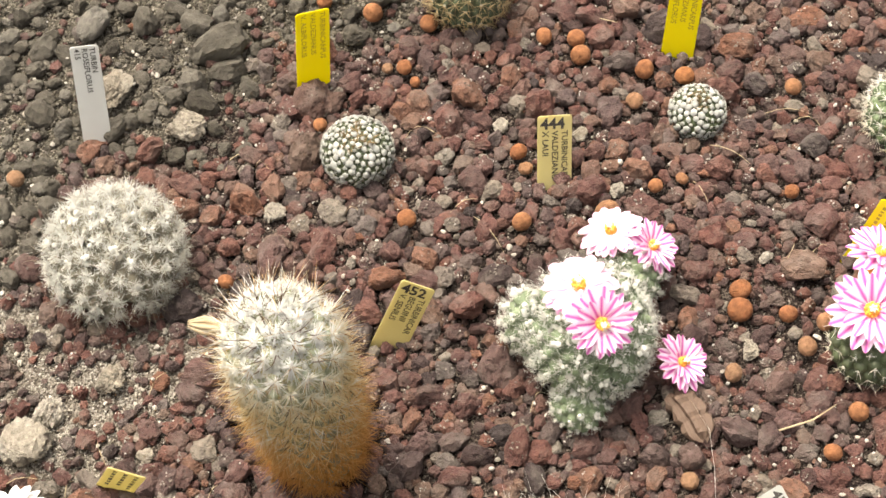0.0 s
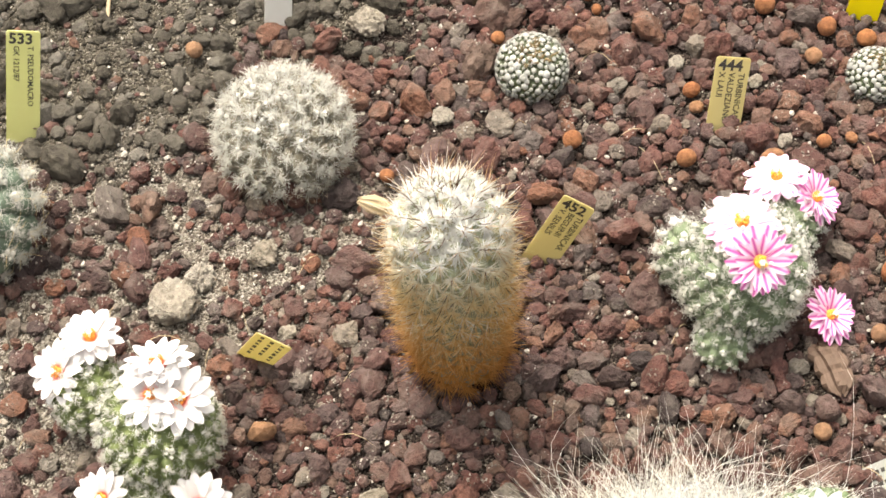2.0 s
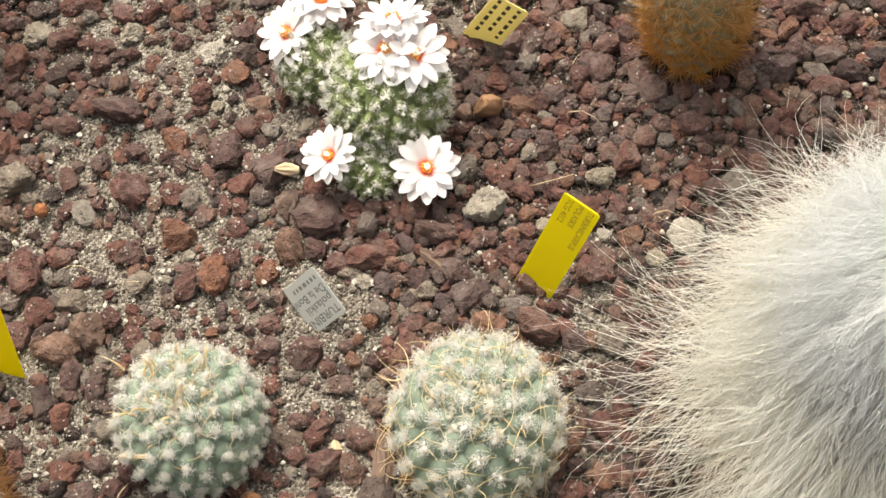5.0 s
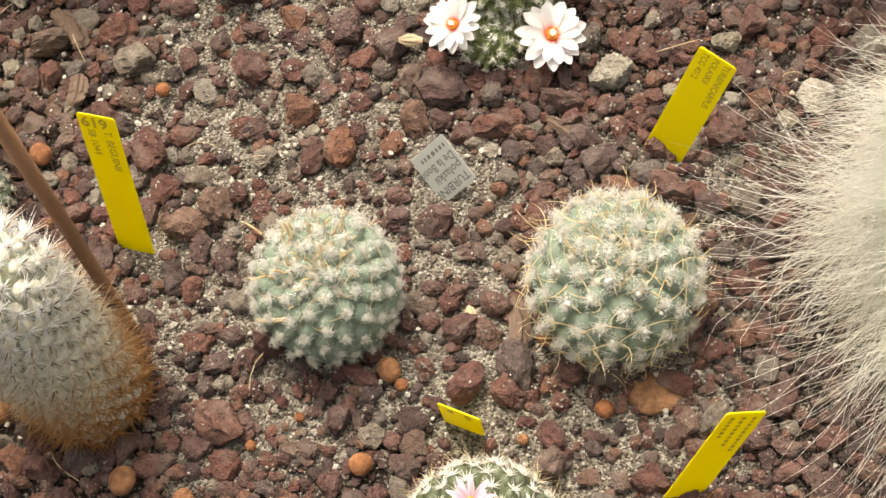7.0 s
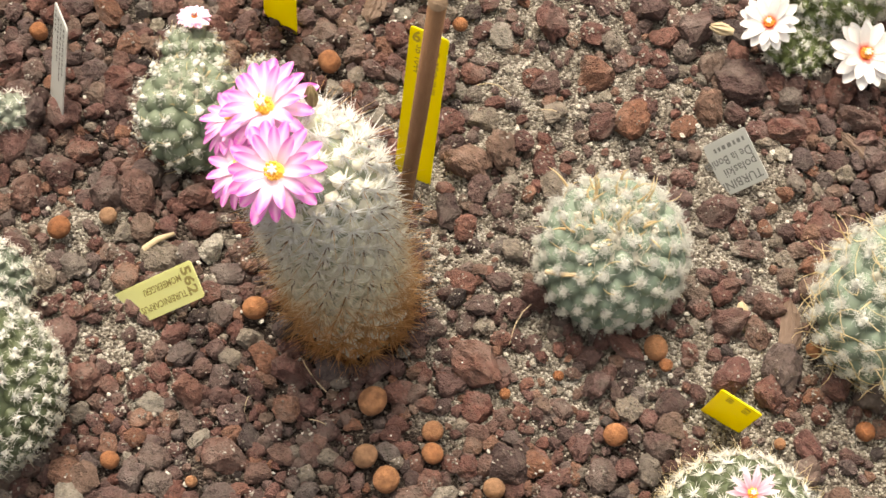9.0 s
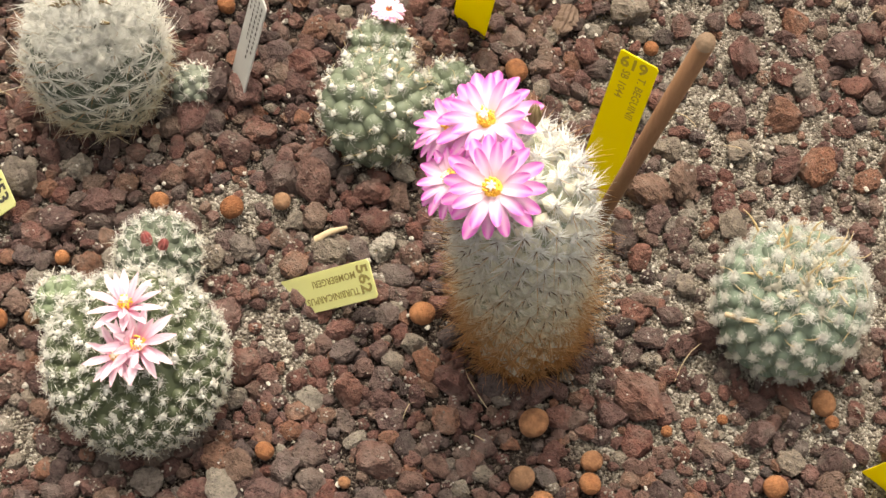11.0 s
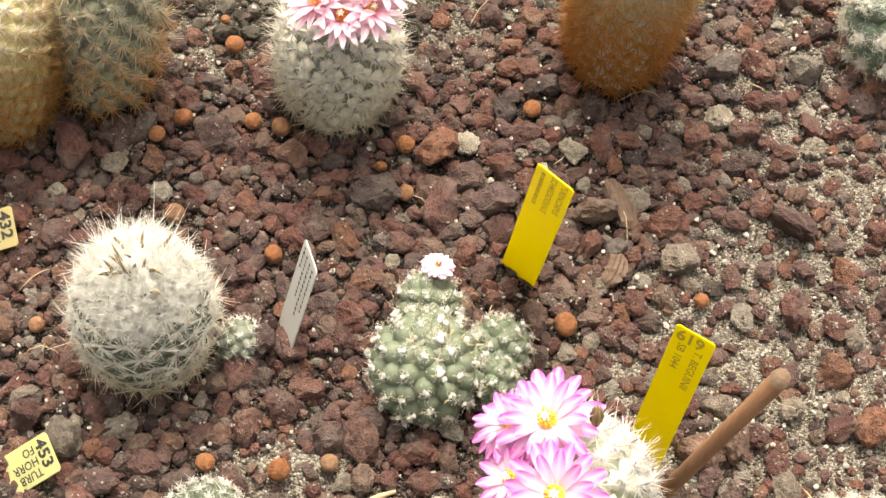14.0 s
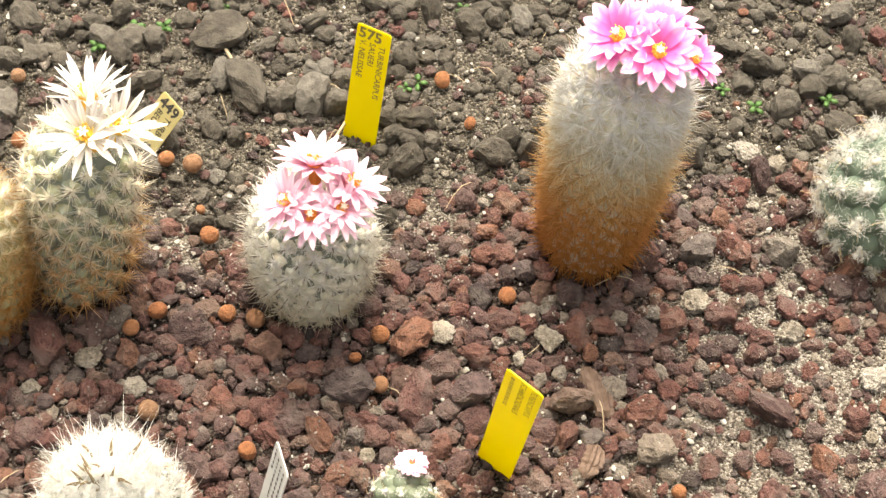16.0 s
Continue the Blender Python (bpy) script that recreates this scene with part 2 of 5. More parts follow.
M_SP_CREAM = fibre_material("cream_spines", [(0.0, (0.72, 0.40, 0.16)), (0.3, (0.88, 0.66, 0.40)), (0.55, (0.95, 0.87, 0.70)), (1.0, (0.97, 0.95, 0.87))])
M_SP_PURPLE = fibre_material("white_over_rust_spines", [(0.0, (0.48, 0.22, 0.08)), (0.22, (0.74, 0.45, 0.20)), (0.38, (0.90, 0.80, 0.62)), (0.54, (0.93, 0.89, 0.80)), (0.80, (0.95, 0.95, 0.94))], 0.6, 0.6)
M_SP_RUST = fibre_material("rust_spines", [(0.0, (0.46, 0.21, 0.07)), (1.0, (0.66, 0.44, 0.24))])
M_SP_TAN = fibre_material("straw_spines", [(0.0, (0.66, 0.50, 0.28)), (1.0, (0.88, 0.76, 0.50))])
M_SP_DARK = fibre_material("dark_spines", [(0.0, (0.10, 0.055, 0.03)), (1.0, (0.17, 0.10, 0.06))])
M_SP_CLOUD = fibre_material("cream_over_white_spines", [(0.0, (0.72, 0.60, 0.40)), (0.30, (0.86, 0.80, 0.65)), (0.55, (0.92, 0.91, 0.86)), (1.0, (0.95, 0.95, 0.94))], 0.6, 0.6)
M_SP_GREY = fibre_material("grey_brown_spines", [(0.0, (0.24, 0.19, 0.14)), (1.0, (0.42, 0.36, 0.28))])
M_HAIR = fibre_material("white_hair", [(0.0, (0.90, 0.85, 0.74)), (0.3, (0.88, 0.88, 0.86)), (0.6, (0.86, 0.88, 0.89)), (1.0, (0.87, 0.89, 0.90))], 0.8, 0.7)
M_HAIR_TAN = fibre_material("golden_hair", [(0.0, (0.94, 0.84, 0.60)), (0.35, (0.94, 0.89, 0.74)), (0.6, (0.91, 0.90, 0.86)), (1.0, (0.90, 0.91, 0.90))], 0.8, 0.7)
M_P_STRIPE = petal_material("striped_petal", [(0.0, (0.82, 0.40, 0.50)), (0.35, (0.88, 0.62, 0.78)), (1.0, (0.92, 0.80, 0.89))], (0.58, 0.07, 0.36), 0.95, 0.06)
M_P_PALE = petal_material("pale_striped_petal", [(0.0, (0.92, 0.60, 0.62)), (0.3, (0.88, 0.60, 0.73)), (1.0, (0.88, 0.68, 0.79))], (0.72, 0.24, 0.54), 0.70, 0.0)
M_P_WHITE = petal_material("white_petal", [(0.0, (0.62, 0.10, 0.04)), (0.12, (0.72, 0.14, 0.08)), (0.20, (0.84, 0.44, 0.42)), (0.32, (0.70, 0.67, 0.66)), (1.0, (0.70, 0.70, 0.70))])
M_P_PURPLE = petal_material("purple_tipped_petal", [(0.0, (0.86, 0.66, 0.46)), (0.20, (0.82, 0.64, 0.72)), (0.50, (0.78, 0.50, 0.68)), (0.76, (0.66, 0.24, 0.55)), (0.93, (0.56, 0.07, 0.44)), (1.0, (0.50, 0.03, 0.38))], (0.80, 0.64, 0.74), 0.45, 0.0)
M_P_PINK = petal_material("soft_pink_petal", [(0.0, (0.68, 0.22, 0.36)), (0.4, (0.80, 0.52, 0.63)), (1.0, (0.84, 0.73, 0.77))], (0.72, 0.32, 0.46), 0.5, 0.0)
M_P_CREAM = petal_material("cream_petal", [(0.0, (0.58, 0.58, 0.36)), (0.35, (0.72, 0.70, 0.64)), (1.0, (0.77, 0.765, 0.75))], (0.52, 0.40, 0.32), 0.45, -0.06)
M_P_HOT = petal_material("hot_pink_petal", [(0.0, (0.80, 0.10, 0.42)), (0.55, (0.82, 0.20, 0.52)), (0.85, (0.90, 0.62, 0.78)), (1.0, (0.93, 0.85, 0.90))], (0.80, 0.16, 0.50), 0.6, 0.05)
M_THROAT = plain_material("orange_throat", (0.72, 0.20, 0.04), (0.80, 0.34, 0.05), 0.6)
M_POLLEN = plain_material("orange_yellow_pollen", (0.82, 0.40, 0.03), (0.88, 0.58, 0.09), 0.7)
M_POLLEN_RUST = plain_material("rust_orange_pollen", (0.72, 0.24, 0.03), (0.80, 0.36, 0.05), 0.7)
M_STIGMA = plain_material("cream_stigma", (0.90, 0.86, 0.66), None, 0.6)
M_BUD = plain_material("red_bud", (0.26, 0.05, 0.05), (0.40, 0.14, 0.13), 0.5)
M_YELLOW = plain_material("yellow_plastic", (0.86, 0.76, 0.011), (0.80, 0.69, 0.011), 0.42, 60, 0.05, 0.45)
M_IVORY = plain_material("faded_ivory_plastic", (0.74, 0.67, 0.36), (0.67, 0.59, 0.29), 0.5, 120, 0.1, 0.6)
M_LIME = plain_material("faded_lime_plastic", (0.72, 0.73, 0.36), (0.66, 0.66, 0.31), 0.5, 120, 0.1, 0.5)
M_PAPER = plain_material("grey_white_plastic", (0.390, 0.398, 0.374), (0.335, 0.343, 0.328), 0.45, 120, 0.05, 0.3)
M_WHITE_PLASTIC = plain_material("white_plastic", (0.62, 0.62, 0.60), (0.55, 0.55, 0.53), 0.45, 120, 0.05, 0.3)
M_INK = plain_material("black_marker", (0.035, 0.030, 0.025), None, 0.6)
M_BROWNINK = plain_material("brown_marker", (0.22, 0.18, 0.05), None, 0.6)
M_GREYINK = plain_material("grey_print", (0.12, 0.12, 0.115), None, 0.6)
M_FADED = plain_material("faded_marker", (0.42, 0.33, 0.02), None, 0.6)
M_STICK = wood_material("brown_cane", (0.15, 0.070, 0.032), (0.24, 0.122, 0.060))
M_CUT = wood_material("pale_cut_wood", (0.08, 0.05, 0.03), (0.18, 0.115, 0.07))
M_DRIFT = wood_material("weathered_wood", (0.058, 0.032, 0.022), (0.150, 0.098, 0.068))
M_STRAW = wood_material("dry_straw", (0.315, 0.240, 0.143), (0.435, 0.352, 0.232))
M_WEED = plain_material("weed_green", (0.035, 0.095, 0.016), (0.055, 0.13, 0.025), 0.5)
M_SCAR = plain_material("corky_scar", (0.203, 0.156, 0.070), (0.125, 0.078, 0.039), 0.8)

# ---- mesh helpers ----
def mesh_np(name, verts, tris, smooth=True):
    verts, tris = np.asarray(verts, np.float32), np.asarray(tris, np.int32)
    me = bpy.data.meshes.new(name)
    me.vertices.add(len(verts)), me.loops.add(3 * len(tris)), me.polygons.add(len(tris))
    me.vertices.foreach_set("co", verts.ravel())
    me.loops.foreach_set("vertex_index", tris.ravel())
    me.polygons.foreach_set("loop_start", np.arange(0, 3 * len(tris), 3, dtype=np.int32))
    me.polygons.foreach_set("loop_total", np.full(len(tris), 3, np.int32))
    me.polygons.foreach_set("use_smooth", np.full(len(tris), smooth, bool))
    me.update(calc_edges=True)
    return me


def put(name, mesh, material, parent=None, m=None, label=""):
    ob = new(name, mesh)
    if material and not mesh.materials:
        mesh.materials.append(material)
    if parent:
        ob.parent = parent
    if m is not None:
        ob.matrix_basis = m
    return tagged(ob, label)


def coat(name, mesh, material, parent, m=None, label=""):
    """A cover of countless spines, hairs or stamens."""
    return tagged(put(name, mesh, material, parent, m, label), kind="stuff")


def join(pieces):
    """One vertex and one triangle array out of many."""
    vs, ts, k = [], [], 0
    for v, t in pieces:
        vs.append(v), ts.append(np.asarray(t) + k)
        k += len(v)
    return np.concatenate(vs), np.concatenate(ts)


def ico(level):
    bm = bmesh.new()
    bmesh.ops.create_icosphere(bm, subdivisions=level, radius=1)
    v, t = np.array([p.co for p in bm.verts]), np.array([[p.index for p in f.verts] for f in bm.faces])
    bm.free()
    return v, t


ICO = {k: ico(k) for k in (1, 2, 3, 4)}
rng = np.random.default_rng(7)


def rock(level, cuts=9, rough=0.10, gen=rng):
    """An angular broken stone of about unit radius: a ball cut by planes, then roughened."""
    v, t = ICO[level]
    v = v.copy()
    for _ in range(cuts):
        d = gen.normal(size=3)
        d /= np.linalg.norm(d)
        off = gen.uniform(0.58, 0.92)
        over = np.maximum(v @ d - off, 0)
        v -= over[:, None] * d * 0.9
    f = np.concatenate([gen.normal(size=(5, 3)) * 2.6, gen.normal(size=(5, 3)) * 6.5])
    ph = gen.uniform(0, 6.3, 10)
    w = sum(np.sin(v @ f[i] + ph[i]) * (1.0 if i < 5 else 0.6) for i in range(10)) / 5
    v *= (1 + rough * 1.5 * w + gen.normal(size=len(v)) * rough * 0.5)[:, None]
    return v / np.abs(v).max(), t


def turns(n, gen=rng):
    """n random rotation matrices."""
    q = gen.normal(size=(n, 4))
    q /= np.linalg.norm(q, axis=1)[:, None]
    w, x, y, z = q.T
    return np.stack([1 - 2 * (y * y + z * z), 2 * (x * y - z * w), 2 * (x * z + y * w), 2 * (x * y + z * w), 1 - 2 * (x * x + z * z), 2 * (y * z - x * w),
                     2 * (x * z - y * w), 2 * (y * z + x * w), 1 - 2 * (x * x + y * y)], 1).reshape(n, 3, 3)


def scatter_mesh(name, shapes, places, sizes, squash, smooth=True, gen=rng):
    """Many stones of a few shapes, turned and sized, in one mesh."""
    rot = turns(len(places), gen)
    pieces = []
    for i, p in enumerate(places):
        v, t = shapes[i % len(shapes)]
        w = (v * squash[i]) @ rot[i].T * sizes[i]
        w[:, 2] *= 0.8
        pieces.append((w + p, t))
    return mesh_np(name, *join(pieces), smooth)


def frame_of(d):
    """Two directions square to each of d."""
    ref = np.where(np.abs(d[:, 2:3]) < 0.9, [[0, 0, 1.0]], [[1.0, 0, 0]])
    a = np.cross(d, ref)
    a /= np.linalg.norm(a, axis=1)[:, None] + 1e-9
    return a, np.cross(d, a)


def spikes(o, d, length, radius, bend=None, segs=1, sides=3):
    """Tapered spines from the points o along d; bend pushes the tip aside."""
    n = len(o)
    length, radius = np.broadcast_to(length, n), np.broadcast_to(radius, n)
    a, b = frame_of(d)
    ang = np.arange(sides) * 2 * np.pi / sides
    ring = a[:, None] * np.cos(ang)[None, :, None] + b[:, None] * np.sin(ang)[None, :, None]
    bend = np.zeros((n, 3)) if bend is None else bend
    rows = []
    for k in range(segs):
        s = k / segs
        c = o + d * (length * s)[:, None] + bend * (length * s * s)[:, None]
        rows.append(c[:, None] + ring * (radius * (1 - 0.75 * s))[:, None, None])
    tip = o + d * length[:, None] + bend * length[:, None]
    v = np.concatenate(rows + [tip[:, None]], 1)
    t = []
    for k in range(segs - 1):
        for i in range(sides):
            j = (i + 1) % sides
            t += [(k * sides + i, k * sides + j, (k + 1) * sides + j), (k * sides + i, (k + 1) * sides + j, (k + 1) * sides + i)]
    e = (segs - 1) * sides
    t += [(e + i, e + (i + 1) % sides, segs * sides) for i in range(sides)]
    per = segs * sides + 1
    t = (np.array(t)[None] + (np.arange(n) * per)[:, None, None]).reshape(-1, 3)
    return v.reshape(-1, 3), t


def strands(paths, radius, sides=3):
    """Hairs along paths of shape (hair, point, xyz), tapering to a tip."""
    n, k = paths.shape[:2]
    d = np.gradient(paths, axis=1)
    d /= np.linalg.norm(d, axis=2, keepdims=True) + 1e-9
    a, b = frame_of(d[:, k // 2])
    ang = np.arange(sides) * 2 * np.pi / sides
    ring = (a[:, None] * np.cos(ang)[None, :, None] + b[:, None] * np.sin(ang)[None, :, None])[:, None]
    size = (np.broadcast_to(radius, n)[:, None] * (1 - 0.8 * np.linspace(0, 1, k)[None]))[..., None, None]
    v = (paths[:, :, None] + ring * size)[:, :-1].reshape(n, -1, 3)
    v = np.concatenate([v, paths[:, -1:]], 1)
    t = []
    for q in range(k - 2):
        for i in range(sides):
            j = (i + 1) % sides
            t += [(q * sides + i, q * sides + j, (q + 1) * sides + j), (q * sides + i, (q + 1) * sides + j, (q + 1) * sides + i)]
    e = (k - 2) * sides
    t += [(e + i, e + (i + 1) % sides, (k - 1) * sides) for i in range(sides)]
    per = (k - 1) * sides + 1
    t = (np.array(t)[None] + (np.arange(n) * per)[:, None, None]).reshape(-1, 3)
    return v.reshape(-1, 3), t


def curls(o, d, length, turn, points, g, drag=(0, 0, 0)):
    """Paths that start at o along d and wind round by about turn radians."""
    n = len(o)
    axis = g.normal(size=(n, 3))
    axis /= np.linalg.norm(axis, axis=1)[:, None]
    step = np.broadcast_to(length, n)[:, None] / (points - 1)
    bend = (turn * g.uniform(0.3, 1.2, n) / (points - 1))[:, None]
    p, rows = o.copy(), [o]
    for _ in range(points - 1):
        p = p + d * step
        rows.append(p)
        d = d + np.cross(axis, d) * bend + np.array(drag)
        d = d / (np.linalg.norm(d, axis=1)[:, None] + 1e-9)
    return np.stack(rows, 1)


def tube(points, radii, sides=7):
    """A bent round rod through a few points."""
    pts = [Vector(p) for p in points]
    vs, ts = [], []
    for i, p in enumerate(pts):
        d = (pts[min(i + 1, len(pts) - 1)] - pts[max(i - 1, 0)]).normalized()
        a = d.orthogonal().normalized()
        b = d.cross(a)
        for k in range(sides):
            w = k * 2 * math.pi / sides
            vs.append(p + (a * math.cos(w) + b * math.sin(w)) * radii[i])
    for i in range(len(pts) - 1):
        for k in range(sides):
            j = (k + 1) % sides
            ts += [(i * sides + k, i * sides + j, (i + 1) * sides + j), (i * sides + k, (i + 1) * sides + j, (i + 1) * sides + k)]
    for end in (0, (len(pts) - 1) * sides):
        ts += [(end, end + k, end + k + 1) for k in range(1, sides - 1)]
    return np.array([tuple(v) for v in vs]), np.array(ts)

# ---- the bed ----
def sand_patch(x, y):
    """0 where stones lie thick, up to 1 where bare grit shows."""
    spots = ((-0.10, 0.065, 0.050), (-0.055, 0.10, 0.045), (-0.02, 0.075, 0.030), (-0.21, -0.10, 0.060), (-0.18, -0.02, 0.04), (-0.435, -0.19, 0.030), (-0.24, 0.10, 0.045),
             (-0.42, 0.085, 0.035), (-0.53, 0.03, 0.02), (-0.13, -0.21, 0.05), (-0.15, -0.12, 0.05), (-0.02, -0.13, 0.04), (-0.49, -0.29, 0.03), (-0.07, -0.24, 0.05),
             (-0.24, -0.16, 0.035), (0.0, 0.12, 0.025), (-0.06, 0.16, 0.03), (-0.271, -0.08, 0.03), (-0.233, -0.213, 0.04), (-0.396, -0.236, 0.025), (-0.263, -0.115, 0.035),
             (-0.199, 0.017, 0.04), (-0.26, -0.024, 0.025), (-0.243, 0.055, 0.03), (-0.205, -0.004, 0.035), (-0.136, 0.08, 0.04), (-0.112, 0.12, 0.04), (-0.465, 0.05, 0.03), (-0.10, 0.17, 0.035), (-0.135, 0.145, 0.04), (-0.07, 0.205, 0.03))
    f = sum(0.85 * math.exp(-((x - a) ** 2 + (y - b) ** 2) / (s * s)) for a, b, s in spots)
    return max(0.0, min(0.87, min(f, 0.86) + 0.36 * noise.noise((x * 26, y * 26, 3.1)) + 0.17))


def soil_side(x, y):
    return y - 0.30 * x - 0.205 + 0.06 * noise.noise((x * 14, y * 14, 9.0))


def ground_height(x, y):
    return 0.0025 * noise.noise((x * 30, y * 30, 0.5)) + 0.0015 * noise.noise((x * 90, y * 90, 1.5)) + 0.004 * max(0, min(1, 25 * soil_side(x, y)))


gx = np.concatenate([[-6, -2.5, -1.2], np.arange(-0.85, 0.65, 0.0075), [1.0, 2.5, 6]])
gy = np.concatenate([[-6, -2.5, -1.0], np.arange(-0.50, 0.60, 0.0075), [1.0, 2.5, 6]])
verts = [(x, y, ground_height(x, y) if abs(x) < 0.9 and abs(y) < 0.7 else 0.0) for y in gy for x in gx]
nx, ny = len(gx), len(gy)
i0 = (np.arange(ny - 1)[:, None] * nx + np.arange(nx - 1)[None]).ravel()
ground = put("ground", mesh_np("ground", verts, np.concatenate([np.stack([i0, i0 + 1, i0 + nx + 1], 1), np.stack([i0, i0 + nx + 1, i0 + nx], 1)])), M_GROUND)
# low values also bring in the gap shade painted into the ground colour
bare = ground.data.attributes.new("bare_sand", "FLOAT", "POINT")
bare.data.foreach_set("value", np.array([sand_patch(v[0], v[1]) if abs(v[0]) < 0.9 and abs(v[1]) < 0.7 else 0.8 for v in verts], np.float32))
tagged(ground, "bed of beige grit and sand running into grey soil", "ground", kind="structure")

# circles kept free of loose stones: x, y, radius
FREE = [(0.114, 0.170, 0.017), (0.294, 0.134, 0.013), (-0.023, 0.147, 0.021), (0.052, 0.012, 0.020), (0.191, 0.013, 0.027), (0.23, 0.051, 0.012), (0.177, -0.010, 0.009),
        (-0.190, 0.121, 0.021), (-0.193, -0.173, 0.021), (-0.068, -0.186, 0.023), (-0.453, -0.26, 0.034), (-0.46, -0.207, 0.013), (-0.385, -0.121, 0.022), (-0.392, -0.085, 0.010),
        (-0.51, -0.133, 0.020), (-0.302, -0.204, 0.024), (-0.46, 0.016, 0.021), (-0.145, -0.288, 0.028), (-0.098, -0.018, 0.024), (-0.133, 0.014, 0.013), (-0.109, -0.045, 0.011),
        (0.124, -0.171, 0.046), (0.326, -0.024, 0.014), (0.20, 0.245, 0.017), (0.391, 0.091, 0.012), (0.202, -0.118, 0.022), (-0.332, 0.075, 0.022), (-0.572, 0.0, 0.022), (-0.612, -0.03, 0.018),
        (-0.138, -0.113, 0.016), (-0.138, -0.236, 0.012), (-0.283, -0.130, 0.006), (0.229, -0.030, 0.010)]
CLAY_BALLS = ((-0.637, 0.099, 4.4), (-0.622, 0.060, 5.1), (-0.560, -0.137, 4.1), (-0.549, 0.068, 4.3), (-0.538, -0.027, 4.1), (-0.535, 0.068, 5.4), (-0.531, -0.232, 5.3), (-0.528, -0.016, 5.1),
              (-0.525, 0.046, 2.5), (-0.519, -0.253, 4.8), (-0.517, -0.067, 5.2), (-0.516, 0.031, 5.0), (-0.506, -0.315, 4.6), (-0.505, -0.248, 4.3), (-0.503, -0.234, 4.8), (-0.502, -0.218, 3.4),
              (-0.496, -0.008, 4.6), (-0.482, -0.008, 4.9), (-0.469, -0.182, 4.5), (-0.467, -0.077, 4.7), (-0.437, -0.179, 5.5), (-0.431, -0.016, 3.2), (-0.425, 0.152, 4.7), (-0.422, -0.002, 4.6),
              (-0.417, -0.170, 4.6), (-0.416, -0.028, 4.6), (-0.405, 0.127, 3.5))
CLAY_BALLS_2 = ((-0.395, -0.284, 4.3), (-0.367, 0.035, 5.0), (-0.360, -0.289, 2.8), (-0.345, -0.208, 5.9), (-0.329, -0.078, 5.8), (-0.289, -0.246, 6.5), (-0.289, -0.271, 5.7), (-0.279, -0.281, 5.7),
                (-0.270, -0.050, 3.8), (-0.262, -0.257, 4.8), (-0.261, -0.267, 4.8), (-0.234, -0.279, 4.7), (-0.233, -0.235, 2.5), (-0.211, -0.225, 2.5), (-0.185, -0.250, 5.3), (-0.170, -0.209, 5.7),
                (-0.165, -0.216, 3.2), (-0.115, -0.246, 2.7), (-0.101, -0.201, 3.7), (-0.079, -0.237, 4.4), (-0.068, 0.214, 4.9), (0.028, 0.117, 4.1), (0.099, 0.195, 4.0), (0.122, 0.272, 4.8),
                (0.128, 0.122, 5.4), (0.144, 0.219, 3.4), (0.146, 0.255, 5.7))
CLAY_BALLS_3 = ((0.153, 0.216, 4.4), (0.156, 0.206, 3.4), (0.174, 0.239, 5.4), (0.185, 0.101, 5.3), (0.196, 0.142, 4.8), (0.197, 0.132, 4.2), (0.219, -0.061, 4.9), (0.229, 0.092, 6.5),
                (0.232, 0.209, 5.0), (0.247, 0.190, 5.6), (0.248, 0.201, 5.3), (0.258, 0.099, 4.2), (0.259, -0.014, 5.0), (0.265, 0.152, 4.9), (0.273, 0.099, 3.6), (0.274, 0.017, 6.6),
                (0.277, 0.170, 5.5), (0.278, 0.027, 5.7), (0.289, -0.069, 4.6), (0.296, 0.007, 5.1), (0.296, 0.159, 5.5), (0.298, -0.013, 5.3), (0.309, -0.053, 5.0), (0.312, -0.003, 5.1),
                (0.324, 0.073, 4.4), (0.348, 0.133, 5.2))
PALE_STONES = ((-0.575, -0.066, 4.7), (-0.554, -0.046, 7.4), (-0.528, -0.055, 5.3), (-0.394, 0.007, 7.1), (-0.369, -0.179, 6.9), (-0.355, 0.002, 4.0), (-0.343, 0.016, 7.6), (-0.277, 0.054, 7.8),
               (-0.262, 0.150, 8.2), (-0.245, 0.148, 5.8), (-0.233, 0.071, 3.3), (-0.228, 0.049, 7.2), (-0.199, -0.080, 3.5), (-0.186, 0.033, 8.0), (-0.184, 0.001, 3.6), (-0.116, -0.103, 4.0),
               (-0.090, 0.062, 13.0), (-0.076, 0.075, 9.0), (-0.057, -0.070, 11.3), (-0.042, 0.082, 9.3), (-0.033, 0.036, 4.6), (-0.005, 0.253, 12.0), (-0.005, -0.123, 3.9), (-0.002, -0.090, 4.0),
               (0.0, -0.059, 8.1), (0.020, 0.071, 4.4), (0.020, -0.105, 5.3), (0.028, 0.217, 10.9), (0.036, -0.095, 9.3), (0.062, 0.151, 6.7), (0.193, 0.165, 6.1), (0.239, 0.105, 4.8), (-0.255, 0.12, 3.8), (-0.414, -0.064, 4.2),
               (-0.412, 0.1, 2.4), (0.231, 0.144, 4.9), (0.272, -0.003, 5.9), (0.298, 0.042, 4.5), (0.121, -0.027, 2.8), (-0.347, -0.024, 4.9), (-0.214, 0.038, 3.5), (-0.03, -0.082, 3.8), (-0.16, -0.074, 2.4))


